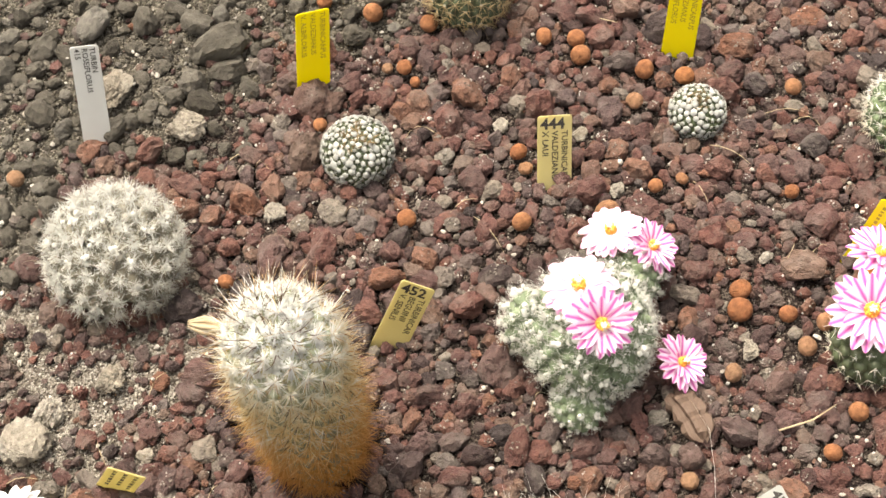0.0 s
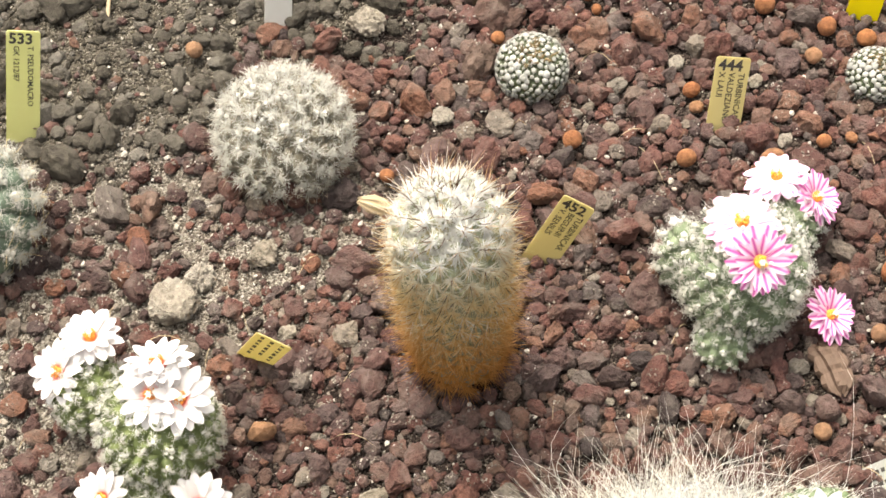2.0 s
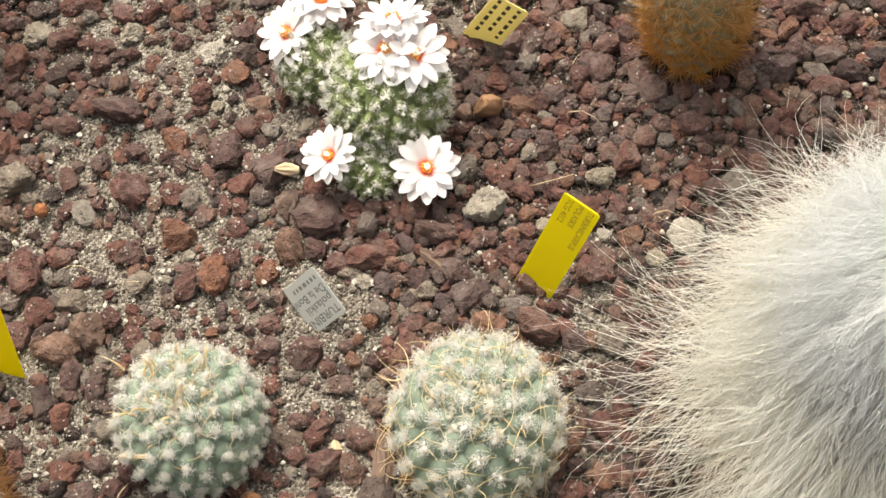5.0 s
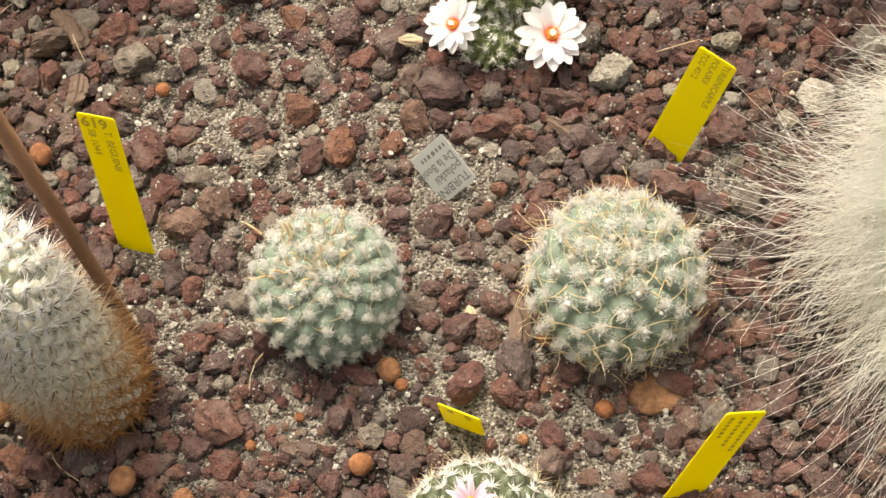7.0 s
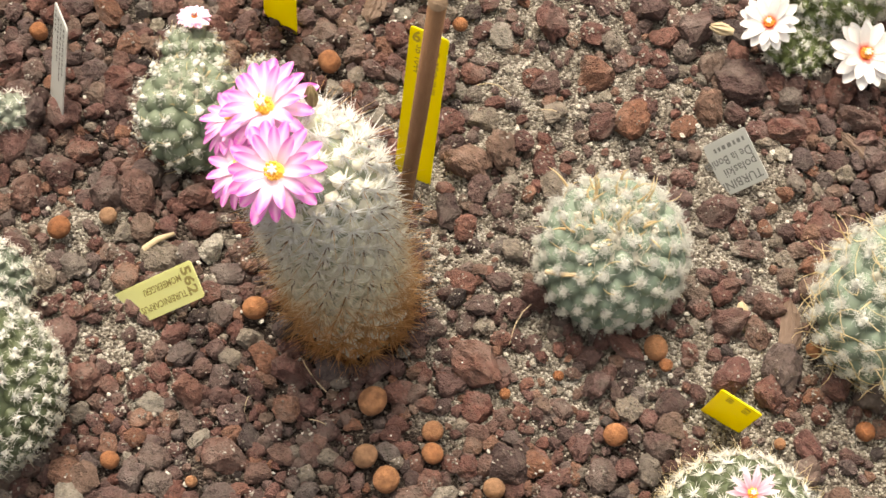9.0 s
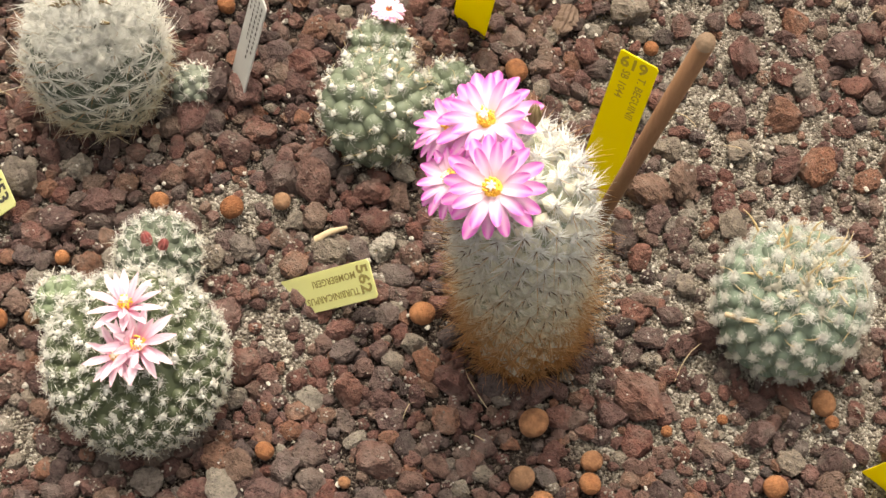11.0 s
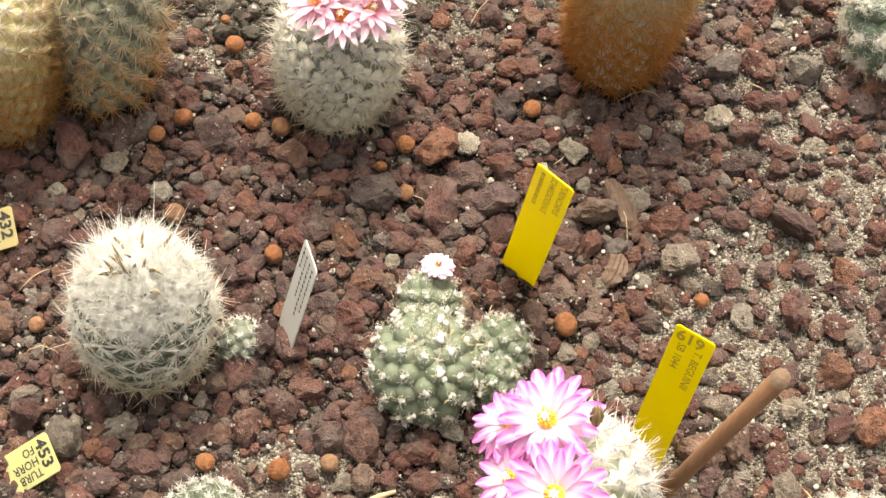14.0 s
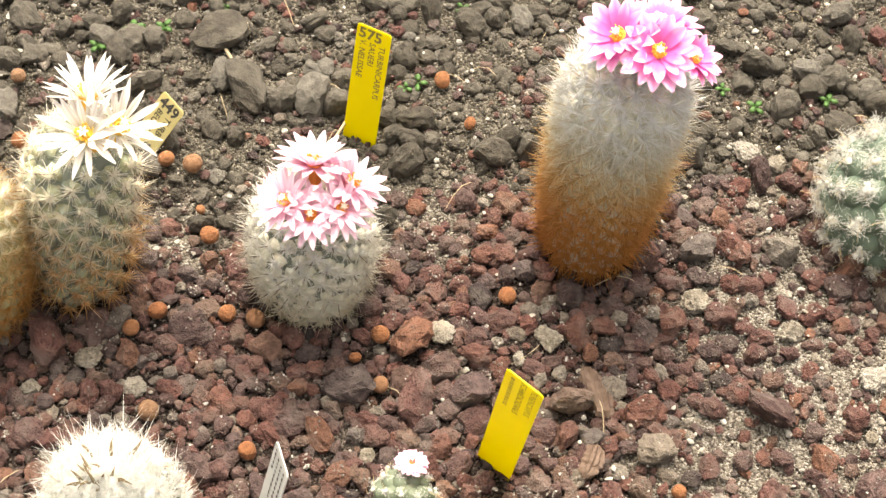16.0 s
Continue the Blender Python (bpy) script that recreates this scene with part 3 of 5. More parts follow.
def clay_ball(x, y, mm):
    v, t = ICO[3]
    g = np.random.default_rng(int(abs(x) * 1000 + abs(y) * 7000))
    f = g.normal(size=(3, 3)) * 1.8
    v = v * (1 + 0.05 * np.sin(v @ f.T + g.uniform(0, 6, 3)).sum(1) / 2)[:, None] * np.array([1, g.uniform(0.86, 1), g.uniform(0.8, 0.95)])
    ob = put("clay_pebble", mesh_np("clay_pebble", v * mm * 0.001, t), M_CLAY, m=pose(x, y, ground_height(x, y) + mm * 0.00092 + 0.0018, g.uniform(-40, 40), g.uniform(-40, 40), g.uniform(0, 360)))
    tagged(ob, "smooth round orange-brown fired clay pebble among stones", "pebble", "clay pebbles in the bed")


for row in CLAY_BALLS + CLAY_BALLS_2 + CLAY_BALLS_3:
    clay_ball(*row)


def pale_stone(x, y, mm):
    g = np.random.default_rng(int(abs(x) * 3000 + abs(y) * 9000))
    v, t = rock(4, 8, 0.10, g)
    f, ph = g.normal(size=(8, 3)) * 9, g.uniform(0, 6.3, 8)
    v = v * (1 + 0.024 * sum(np.sin(v @ f[i] + ph[i]) for i in range(8)))[:, None]
    v = v * np.array([1.0, g.uniform(0.75, 1), g.uniform(0.6, 0.8)])
    ob = put("pumice_stone", mesh_np("pumice_stone", v * mm * 0.00108, t, False), M_PALE, m=pose(x, y, ground_height(x, y) + mm * 0.0004, 0, 0, g.uniform(0, 360)))
    tagged(ob, "pale grey-beige rough pumice lump on the gravel", "stone", "pale pumice stones")


for row in PALE_STONES:
    pale_stone(*row)


class Cells:
    """Keeps stones apart."""

    def __init__(self, step):
        self.step, self.at = step, {}

    def clear(self, x, y, r, k):
        cx, cy = int(x // self.step), int(y // self.step)
        return all((x - a) ** 2 + (y - b) ** 2 > (k * (r + c)) ** 2 for i in (-1, 0, 1) for j in (-1, 0, 1) for a, b, c in self.at.get((cx + i, cy + j), ()))

    def hold(self, x, y, r):
        self.at.setdefault((int(x // self.step), int(y // self.step)), []).append((x, y, r))


cells = Cells(0.026)
for x, y, mm in CLAY_BALLS + CLAY_BALLS_2 + CLAY_BALLS_3 + PALE_STONES:
    cells.hold(x, y, mm * 0.00185)


def free(x, y, r):
    return all((x - a) ** 2 + (y - b) ** 2 > (c + 0.3 * r) ** 2 for a, b, c in FREE)


big, lumps, small = [], [], []
for _ in range(62000):
    x, y = rng.uniform(-0.67, 0.43), rng.uniform(-0.345, 0.34)
    r = min(0.0108, 0.0027 + 0.0031 * rng.gamma(2.0, 0.5))
    soil = soil_side(x, y) > 0
    if soil:
        r = min(0.0135, 0.0012 + 0.0027 * rng.gamma(1.0, 1.0))
    if rng.random() < (0.62 if soil else sand_patch(x, y)) or not free(x, y, r) or not cells.clear(x, y, r, 0.62):
        continue
    cells.hold(x, y, r)
    (lumps if soil and rng.random() < 0.94 else big).append((x, y, ground_height(x, y) + r * rng.uniform(0.30, 0.62), r * 1.16))
for _ in range(60000):
    x, y, r = rng.uniform(-0.67, 0.43), rng.uniform(-0.345, 0.34), rng.uniform(0.0015, 0.0036)
    if rng.random() < (0.85 if soil_side(x, y) > 0 else 0.1 + 0.75 * sand_patch(x, y)) or not free(x, y, r) or not cells.clear(x, y, r, 0.50):
        continue
    cells.hold(x, y, r)
    small.append((x, y, ground_height(x, y) + r * 0.5, r * 1.2))
grains = []
for _ in range(90000):
    x, y = rng.uniform(-0.66, 0.42), rng.uniform(-0.34, 0.32)
    if rng.random() < 0.12 + 0.88 * sand_patch(x, y):
        grains.append((x, y, ground_height(x, y) + rng.uniform(0.0001, 0.0009), rng.uniform(0.0004, 0.0011)))

SHAPES = [rock(3, 12, 0.112) for _ in range(36)]
CLODS = [rock(3, 6, 0.09) for _ in range(24)]
SHAPES_2 = [rock(2, 9, 0.12) for _ in range(24)]
GRAINS = [rock(1, 3, 0.18) for _ in range(24)]
OCTA = (np.array([(1, 0, 0), (-1, 0, 0), (0, 1, 0), (0, -1, 0), (0, 0, 1), (0, 0, -1)], float), np.array([(0, 2, 4), (2, 1, 4), (1, 3, 4), (3, 0, 4), (2, 0, 5), (1, 2, 5), (3, 1, 5), (0, 3, 5)]))
CHIPS = [(OCTA[0] * rng.uniform(0.7, 1.2, (6, 1)) + rng.normal(size=(6, 3)) * 0.15, OCTA[1]) for _ in range(24)]


def squashes(n):
    return np.stack([rng.uniform(0.95, 1.3, n), rng.uniform(0.8, 1.05, n), rng.uniform(0.72, 1.0, n)], 1)


def heap(name, rows, shapes, material, label, category):
    rows = np.array(rows)
    ob = put(name, scatter_mesh(name, shapes, rows[:, :3], rows[:, 3], squashes(len(rows)), False), material)
    return tagged(ob, label, category, kind="stuff")


# the largest stones in the middle of the bed are pieces of their own
big.sort(key=lambda s: -s[3] - (0.0012 if -0.45 < s[0] < 0.30 and -0.25 < s[1] < 0.12 else 0))
pieces, rest = big[:300], big[300:]
piece_meshes = [mesh_np("lava_stone", v, t, False) for v, t in SHAPES]
for me in piece_meshes:
    me.materials.append(M_LAVA_PIECE)
STONES = [(p, piece_meshes[i % 36]) for i, p in enumerate(pieces)]
heap("lava_gravel", rest[:2600], SHAPES, M_LAVA, "loose reddish-brown and grey porous lava gravel", "gravel")
heap("smaller_gravel", rest[2600:], SHAPES_2, M_LAVA, "loose red-brown porous lava stones, hazelnut sized", "gravel")
heap("fine_gravel", small, GRAINS, M_LAVA, "small chips of red-brown lava between larger stones", "gravel")
lumps.sort(key=lambda q: -q[3])
heap("soil_clods", lumps[300:1300], CLODS, M_SOIL, "dry grey-brown soil clods of walnut size and less", "soil")
heap("soil_crumbs", lumps[1300:], GRAINS, M_SOIL, "dry grey-brown soil crumbs and clods", "soil")
bits = [(q[0], q[1], q[2] + 0.001, rng.uniform(0.0009, 0.0022)) for q in grains[::45]]
for _ in range(2600):
    x, y = rng.uniform(-0.66, 0.42), rng.uniform(-0.34, 0.30)
    if noise.noise((x * 17, y * 17, 6.0)) > -0.05 and free(x, y, 0.002):
        bits.append((x, y, ground_height(x, y) + rng.uniform(0.001, 0.0065), rng.uniform(0.0006, 0.0017)))
tilth = []
for _ in range(26000):
    x, y = rng.uniform(-0.67, 0.43), rng.uniform(-0.02, 0.34)
    if soil_side(x, y) > -0.01:
        tilth.append((x, y, ground_height(x, y) + rng.uniform(0.0001, 0.0012), rng.uniform(0.0005, 0.0019)))
heap("soil_grains", tilth, CHIPS, M_SOIL, "fine grey-brown soil grains between clods", "soil")
heap("pumice_bits", bits, GRAINS, M_WHITE_BITS, "small off-white pumice bits sprinkled over the bed", "pumice")
for x, y, z, r in big:
    if rng.random() < 0.22 + 0.5 * sand_patch(x, y):
        for _ in range(int(rng.uniform(3, 16))):
            u, w = rng.normal(size=2) * 0.34 * r
            grains.append((x + u, y + w, z + 0.70 * r - 0.9 * (u * u + w * w) / r, rng.uniform(0.0004, 0.0009)))
heap("grit_grains", grains, CHIPS, M_GRIT, "scattered beige and white grit grains", "grit")

# ---- plants ----
def outline(form, r, h, base=0.75):
    """The plant's outline from the ground to its crown: radius and height."""
    if form == "globe":
        a = np.linspace(-1.1, np.pi / 2, 44)
        mid = h * 0.47
        return np.where(a < 0, r * np.cos(a * 0.86), r * np.cos(a)), np.where(a < 0, mid + np.sin(a) / math.sin(1.1) * (mid + 0.004), mid + np.sin(a) * (h - mid))
    dome = min(r * 1.2, h * 0.5)
    z = np.linspace(-0.006, h - dome, 24)
    k = np.clip(z / (h - dome), 0, 1)
    low = r * (base + (1 - base) * np.sin(np.clip(k * 1.25, 0, 1) * np.pi / 2))
    a = np.linspace(0.05, np.pi / 2, 22)
    return np.concatenate([low, r * np.cos(a) ** 0.85]), np.concatenate([z, h - dome + dome * np.sin(a)])


def stem(parent, at, r, h, form="globe", lean=(0, 0), count=200, skin=None, tub=(0.5, 0.3), wool=None, spines=(), base=0.75, seed=1, name="stem", crown=None, start=0.06, cap=None, warts=None):
    """A cactus body with spiral warts, and wool and spines on them."""
    g = np.random.default_rng(seed)
    rad, z = outline(form, r, h, base)
    seg = 44
    ang = np.arange(seg) * 2 * np.pi / seg
    offs = np.array(lean)[None] * (np.clip(z / h, 0, 2) ** 1.3)[:, None]
    ring = np.stack([rad[:, None] * np.cos(ang) + offs[:, :1], rad[:, None] * np.sin(ang) + offs[:, 1:], np.repeat(z[:, None], seg, 1)], 2).reshape(-1, 3)
    i = (np.arange(len(z) - 1)[:, None] * seg + np.arange(seg)[None])
    j = (np.arange(len(z) - 1)[:, None] * seg + (np.arange(seg)[None] + 1) % seg)
    t = np.concatenate([np.stack([i, j, j + seg], 2).reshape(-1, 3), np.stack([i, j + seg, i + seg], 2).reshape(-1, 3)])
    # warts, evenly over the skin
    ds = np.hypot(np.diff(rad), np.diff(z))
    area = np.concatenate([[0], np.cumsum(ds * (rad[1:] + rad[:-1]) / 2)])
    k = np.arange(count)
    s = np.interp((start + (1 - start) * (k + 0.5) / count) * area[-1], area, np.arange(len(z)))
    pr, pz = np.interp(s, np.arange(len(z)), rad), np.interp(s, np.arange(len(z)), z)
    dr, dz = np.interp(s, np.arange(len(z)), np.gradient(rad)), np.interp(s, np.arange(len(z)), np.gradient(z))
    th = k * 2.399963 + g.normal(size=count) * 0.03
    nl = np.hypot(dr, dz)
    nrm = np.stack([dz / nl * np.cos(th), dz / nl * np.sin(th), -dr / nl], 1)
    off = np.array(lean)[None] * (np.clip(pz / h, 0, 2) ** 1.3)[:, None]
    pos = np.stack([pr * np.cos(th) + off[:, 0], pr * np.sin(th) + off[:, 1], pz], 1)
    gap = math.sqrt(2 * np.pi * area[-1] / count)
    size, high = tub[0] * gap, tub[1] * gap
    a, b = frame_of(nrm)
    w = np.arange(8) * np.pi / 4
    parts = []
    for f, hh in ((1.0, -0.15), (0.82, 0.5), (0.45, 0.9)):
        parts.append(pos[:, None] + (a[:, None] * np.cos(w)[None, :, None] + b[:, None] * np.sin(w)[None, :, None]) * size * f + nrm[:, None] * high * hh)
    tip = pos + nrm * high
    wart = np.concatenate(parts + [tip[:, None]], 1)
    if warts:
        wart = wart + g.normal(size=wart.shape) * size * 0.4 * tub[1]
    wt = [(q * 8 + m, q * 8 + (m + 1) % 8, q * 8 + 8 + (m + 1) % 8) for q in (0, 1) for m in range(8)] + [(q * 8 + m, q * 8 + 8 + (m + 1) % 8, q * 8 + 8 + m) for q in (0, 1) for m in range(8)]
    wt += [(16 + m, 16 + (m + 1) % 8, 24) for m in range(8)]
    wt = (np.array(wt)[None] + (np.arange(count) * 25)[:, None, None]).reshape(-1, 3)
    body = put(name, mesh_np(name, ring, t), skin or M_GREEN, parent, pose(at[0], at[1], ground_height(*at)))
    coat("tubercle_coat", mesh_np("tubercle_coat", wart.reshape(-1, 3), wt), warts or skin or M_GREEN, body)
    if wool:
        wsize, wmat, fuzz = wool[:3]
        core = wool[3] if len(wool) > 3 else 0.11
        grow = 0.55 + 0.75 * np.clip(pz / h, 0, 1)
        v, tt = ICO[2 if fuzz else 1]
        each = 5 if fuzz else 1
        wide = np.repeat((grow if fuzz else np.ones(count)) * g.uniform(0.6, 1.25, count), each) * wsize * gap
        tuft = v[None] * (1 + 0.12 * g.normal(size=(count * each, len(v), 1))) * (wide * (core if fuzz else 0.72) * g.uniform(0.6, 1.2, count * each))[:, None, None]
        if not fuzz:
            tuft = tuft - nrm[:, None] * (tuft * nrm[:, None]).sum(2, keepdims=True) * 0.6
        off2 = g.normal(size=(count * each, 3)) * wide[:, None] * (0.13 if fuzz else 0.0)
        tuft = tuft + (np.repeat(tip + nrm * wsize * gap * 0.10, each, 0) + off2)[:, None]
        woolly = [(tuft.reshape(-1, 3), (tt[None] + (np.arange(count * each) * len(v))[:, None, None]).reshape(-1, 3))]
        if fuzz:
            fuzz = int(fuzz * 5.0)
            o = np.repeat(tip + nrm * wsize * gap * 0.1, fuzz, 0) + g.normal(size=(count * fuzz, 3)) * np.repeat(grow, fuzz)[:, None] * wsize * gap * 0.22
            d = np.repeat(nrm, fuzz, 0) * 0.25 + g.normal(size=(count * fuzz, 3)) * 0.9
            d /= np.linalg.norm(d, axis=1)[:, None]
            woolly.append(strands(curls(o, d, np.repeat(grow, fuzz) * wsize * gap * g.uniform(0.2, 0.5, len(o)), 3.2, 4, g), 0.00012))
        coat("wool_coat", mesh_np("wool_coat", *join(woolly)), wmat, body)
    for row in spines:
        per, long, thick, spread, curl, smat, label = row[:7]
        low, top = row[7] if len(row) > 7 else (0.0, 1.0)
        level = row[8] if len(row) > 8 else 1.0
        keep = np.nonzero((pz / h >= low) & (pz / h <= top))[0]
        o = np.repeat(tip[keep], per, 0)
        aa, bb, nn = np.repeat(a[keep], per, 0), np.repeat(b[keep], per, 0), np.repeat(nrm[keep], per, 0)
        f = np.tile(np.arange(per), len(keep)) * 2 * np.pi / per + g.normal(size=len(o)) * 0.25
        sp = np.clip(g.normal(spread, 0.16, len(o)), 0.02, 1.45)
        d = nn * np.cos(sp)[:, None] + (aa * np.cos(f)[:, None] + bb * np.sin(f)[:, None] * level) * np.sin(sp)[:, None]
        bend = np.repeat(g.normal(size=(len(keep), 3)), per, 0) * curl * 0.5 + g.normal(size=(len(o), 3)) * curl + np.array([0, 0, 0.35 * curl])
        long = long * g.uniform(0.65, 1.2, len(o))
        made = strands(curls(o, d, long, curl, 6, g), thick) if curl > 1 else spikes(o, d, long, thick, bend, 3 if curl > 0.12 else 1)
        coat("spine_coat", mesh_np("spine_coat", *made), smat, body, None, label)
    if cap:
        # matted wool over the growing point
        n, wide, fluff, cmat = cap
        q, f = np.sqrt(g.uniform(0, 1, n)) * wide * r, g.uniform(0, 6.283, n)
        peak = rad.argmax()
        up = np.interp(q, rad[peak:][::-1], z[peak:][::-1])
        o = np.stack([q * np.cos(f) + lean[0], q * np.sin(f) + lean[1], up + fluff * 0.3], 1)
        v, tt = ICO[1]
        ball = o[:, None] + v[None] * (1 + 0.35 * g.normal(size=(n, len(v), 1))) * (fluff * g.uniform(0.3, 0.7, (n, 1, 1)))
        d = g.normal(size=(n * 14, 3)) + np.array([0, 0, 0.5])
        d /= np.linalg.norm(d, axis=1)[:, None]
        coat("wool_cap", mesh_np("wool_cap", *join([(ball.reshape(-1, 3), (tt[None] + (np.arange(n) * len(v))[:, None, None]).reshape(-1, 3)),
                                                    spikes(np.repeat(o, 14, 0), d, fluff * g.uniform(0.8, 1.9, n * 14), 0.00026, g.normal(size=(n * 14, 3)) * 0.5, 2)])), cmat, body)
    if crown:
        # a tuft of standing spines and dry remains at the growing point
        n, long, thick, wide, cmat = crown
        c = np.array([lean[0], lean[1], h])
        o = c + np.concatenate([g.normal(size=(n, 2)) * wide, -np.abs(g.normal(size=(n, 1))) * wide * 0.2], 1)
        d = (o - c) / wide * 0.35 + np.array([0, 0, 1]) + g.normal(size=(n, 3)) * 0.25
        d /= np.linalg.norm(d, axis=1)[:, None]
        coat("crown_tuft", mesh_np("crown_tuft", *strands(curls(o, d, long * g.uniform(0.5, 1.2, n), 1.6, 5, g), thick)), cmat, body)
    return body


def plant(name, label, at, group="cacti in the bed"):
    ob = new(name)
    ob.matrix_basis = pose(0, 0, 0)
    ob.empty_display_size = 0.02
    return tagged(ob, label, "cactus", group)


PETALS = {}


def petal_mesh(key, material, width, point, curl, cup):
    """One petal along x, of unit length."""
    if key in PETALS:
        return PETALS[key]
    rows, vs, ts = 13, [], []
    for i in range(rows):
        s = math.sin(math.pi / 2 * i / (rows - 1))
        w = width * (math.sin(math.pi * min(1.0, s * 0.62 + 0.12)) ** 0.8) * (1 - max(0, (s - 0.66) / 0.34) ** point * 0.99) ** 0.62
        for k in range(5):
            q = (k - 2) / 2
            vs.append((s, q * w, curl * s * s + cup * q * q * w + 0.012 * (abs(q) < 0.1)))
    for i in range(rows - 1):
        for k in range(4):
            a = i * 5 + k
            ts += [(a, a + 5, a + 6), (a, a + 6, a + 1)]
    PETALS[key] = mesh_np("petal", vs, ts)
    PETALS[key].materials.append(material)
    return PETALS[key]


# kind: material, petals per ring, tilt of each ring above flat, length of each ring, half width, point, curl, cup
FLOWERS = {
    "striped": (M_P_STRIPE, (18, 13), (10, 30), (1.0, 0.86), 0.168, 2.2, -0.10, 0.25),
    "pale": (M_P_PALE, (20, 15), (4, 18), (1.0, 0.88), 0.185, 3.2, -0.16, 0.2),
    "white": (M_P_WHITE, (14, 10), (8, 28), (1.0, 0.9), 0.195, 2.2, -0.06, 0.3),
    "purple": (M_P_PURPLE, (15, 11), (14, 40), (1.0, 0.84), 0.158, 3.4, -0.24, 0.35),
    "pink": (M_P_PINK, (10, 7), (20, 45), (1.0, 0.9), 0.12, 1.0, -0.06, 0.35),
    "soft": (M_P_PINK, (16, 12), (20, 46), (1.0, 0.9), 0.125, 1.2, -0.10, 0.3),
    "cream": (M_P_CREAM, (14, 10), (30, 56), (1.0, 0.95), 0.078, 0.95, -0.06, 0.35),
    "hot": (M_P_HOT, (15, 11), (16, 40), (1.0, 0.86), 0.19, 1.6, -0.10, 0.3),
}


def flower(parent, x, y, z, r, kind, facing=(0, -0.25, 1), throat=M_THROAT, seed=0, label="", centre=0.2, pollen=None):
    mat, ns, tilts, longs, width, point, curl, cup = FLOWERS[kind]
    g = random.Random(seed + int(abs(x) * 10000))
    m = Matrix.Translation((x, y, z)) @ Vector(facing).to_track_quat("Z", "Y").to_matrix().to_4x4() @ pose(0, 0, -0.12 * r, 0, 0, g.uniform(0, 360))
    # throat cup and tube below it
    pts = [(0, 0, -1.0 * r), (0, 0, -0.5 * r), (0, 0, -0.1 * r), (0, 0, 0.10 * r)]
    v, t = tube(pts, [0.16 * r, 0.17 * r, 0.2 * r, centre * r], 14)
    f = put("flower", mesh_np("flower", v, t), throat, parent, m, label)
    me = petal_mesh(kind, mat, width, point, curl, cup)
    for k, n in enumerate(ns):
        for i in range(n):
            long = longs[k] * r * g.uniform(0.9, 1.06)
            put("petal", me, None, f, pose(0, 0, 0.02 * r * k, 0, 0, 360 * (i + 0.5 * k) / n + g.uniform(-5, 5)) @ pose(0.1 * r, 0, 0, g.uniform(-8, 8), -tilts[k] + g.uniform(-6, 6), 0) @ Matrix.Diagonal((long, long, long, 1)))
    # stamens and stigma
    gg = np.random.default_rng(seed + 5)
    n = 46
    a, q = gg.uniform(0, 6.28, n), np.sqrt(gg.uniform(0, 1, n)) * 0.17 * r
    o = np.stack([q * np.cos(a), q * np.sin(a), np.full(n, 0.08 * r)], 1)
    v1, t1 = ICO[1]
    heads = o + np.stack([np.cos(a) * 0.03 * r, np.sin(a) * 0.03 * r, gg.uniform(0.1, 0.24, n) * r], 1)
    balls = (v1[None] * 0.028 * r + heads[:, None]).reshape(-1, 3)
    sv, st = spikes(o, (heads - o) / np.linalg.norm(heads - o, axis=1)[:, None], np.linalg.norm(heads - o, axis=1), 0.008 * r)
    coat("pollen_boss", mesh_np("pollen_boss", *join([(balls, (t1[None] + (np.arange(n) * 12)[:, None, None]).reshape(-1, 3)), (sv, st)])), pollen or M_POLLEN, f)
    lobes = [tube([(0, 0, 0.05 * r), (0, 0, 0.34 * r)], [0.04 * r, 0.045 * r], 6)]
    for i in range(6):
        w = i * math.pi / 3
        lobes.append(tube([(0, 0, 0.32 * r), (0.05 * r * math.cos(w), 0.05 * r * math.sin(w), 0.37 * r), (0.11 * r * math.cos(w), 0.11 * r * math.sin(w), 0.38 * r)], [0.034 * r, 0.034 * r, 0.020 * r], 5))
    put("stigma", mesh_np("stigma", *join(lobes)), M_STIGMA, f)
    return f


def bud(parent, x, y, z, r, facing=(0, 0, 1), material=None, name="bud"):
    m = Matrix.Translation((x, y, z)) @ Vector(facing).to_track_quat("Z", "Y").to_matrix().to_4x4()
    parts = [tube([(0, 0, -r), (0, 0, 0), (0, 0, r), (0, 0, 2.2 * r)], [0.5 * r, 0.75 * r, 0.62 * r, 0.08 * r], 9)]
    for i in range(7):
        w = i * 0.9
        parts.append(tube([(0.6 * r * math.cos(w), 0.6 * r * math.sin(w), -0.3 * r), (0.72 * r * math.cos(w), 0.72 * r * math.sin(w), 0.9 * r), (0.25 * r * math.cos(w), 0.25 * r * math.sin(w), 2.3 * r)], [0.2 * r, 0.22 * r, 0.03 * r], 5))
    return put(name, mesh_np(name, *join(parts)), material or M_BUD, parent, m)

# grey button cacti with comb-like white scales
def button(at, r, h, count, seed, label, skin, woolm):
    p = plant("button_cactus", label, at)
    b = stem(p, at, r, h, "globe", count=count, skin=skin, tub=(0.46, 0.36), wool=(0.76, woolm, 0), spines=((9, 0.0023, 0.00016, 1.15, 0.0, M_SP_WHITE, ""),), seed=seed)
    g = np.random.default_rng(seed)
    o = np.array([0, 0, h]) + g.normal(size=(40, 3)) * np.array([0.22, 0.22, 0.05]) * r
    d = g.normal(size=(40, 3)) + np.array([0, 0, 0.6])
    coat("crown_tuft", mesh_np("crown_tuft", *spikes(o, d / np.linalg.norm(d, axis=1)[:, None], 0.30 * r, 0.0008, g.normal(size=(40, 3)) * 0.3, 2)), M_SCAR, b)


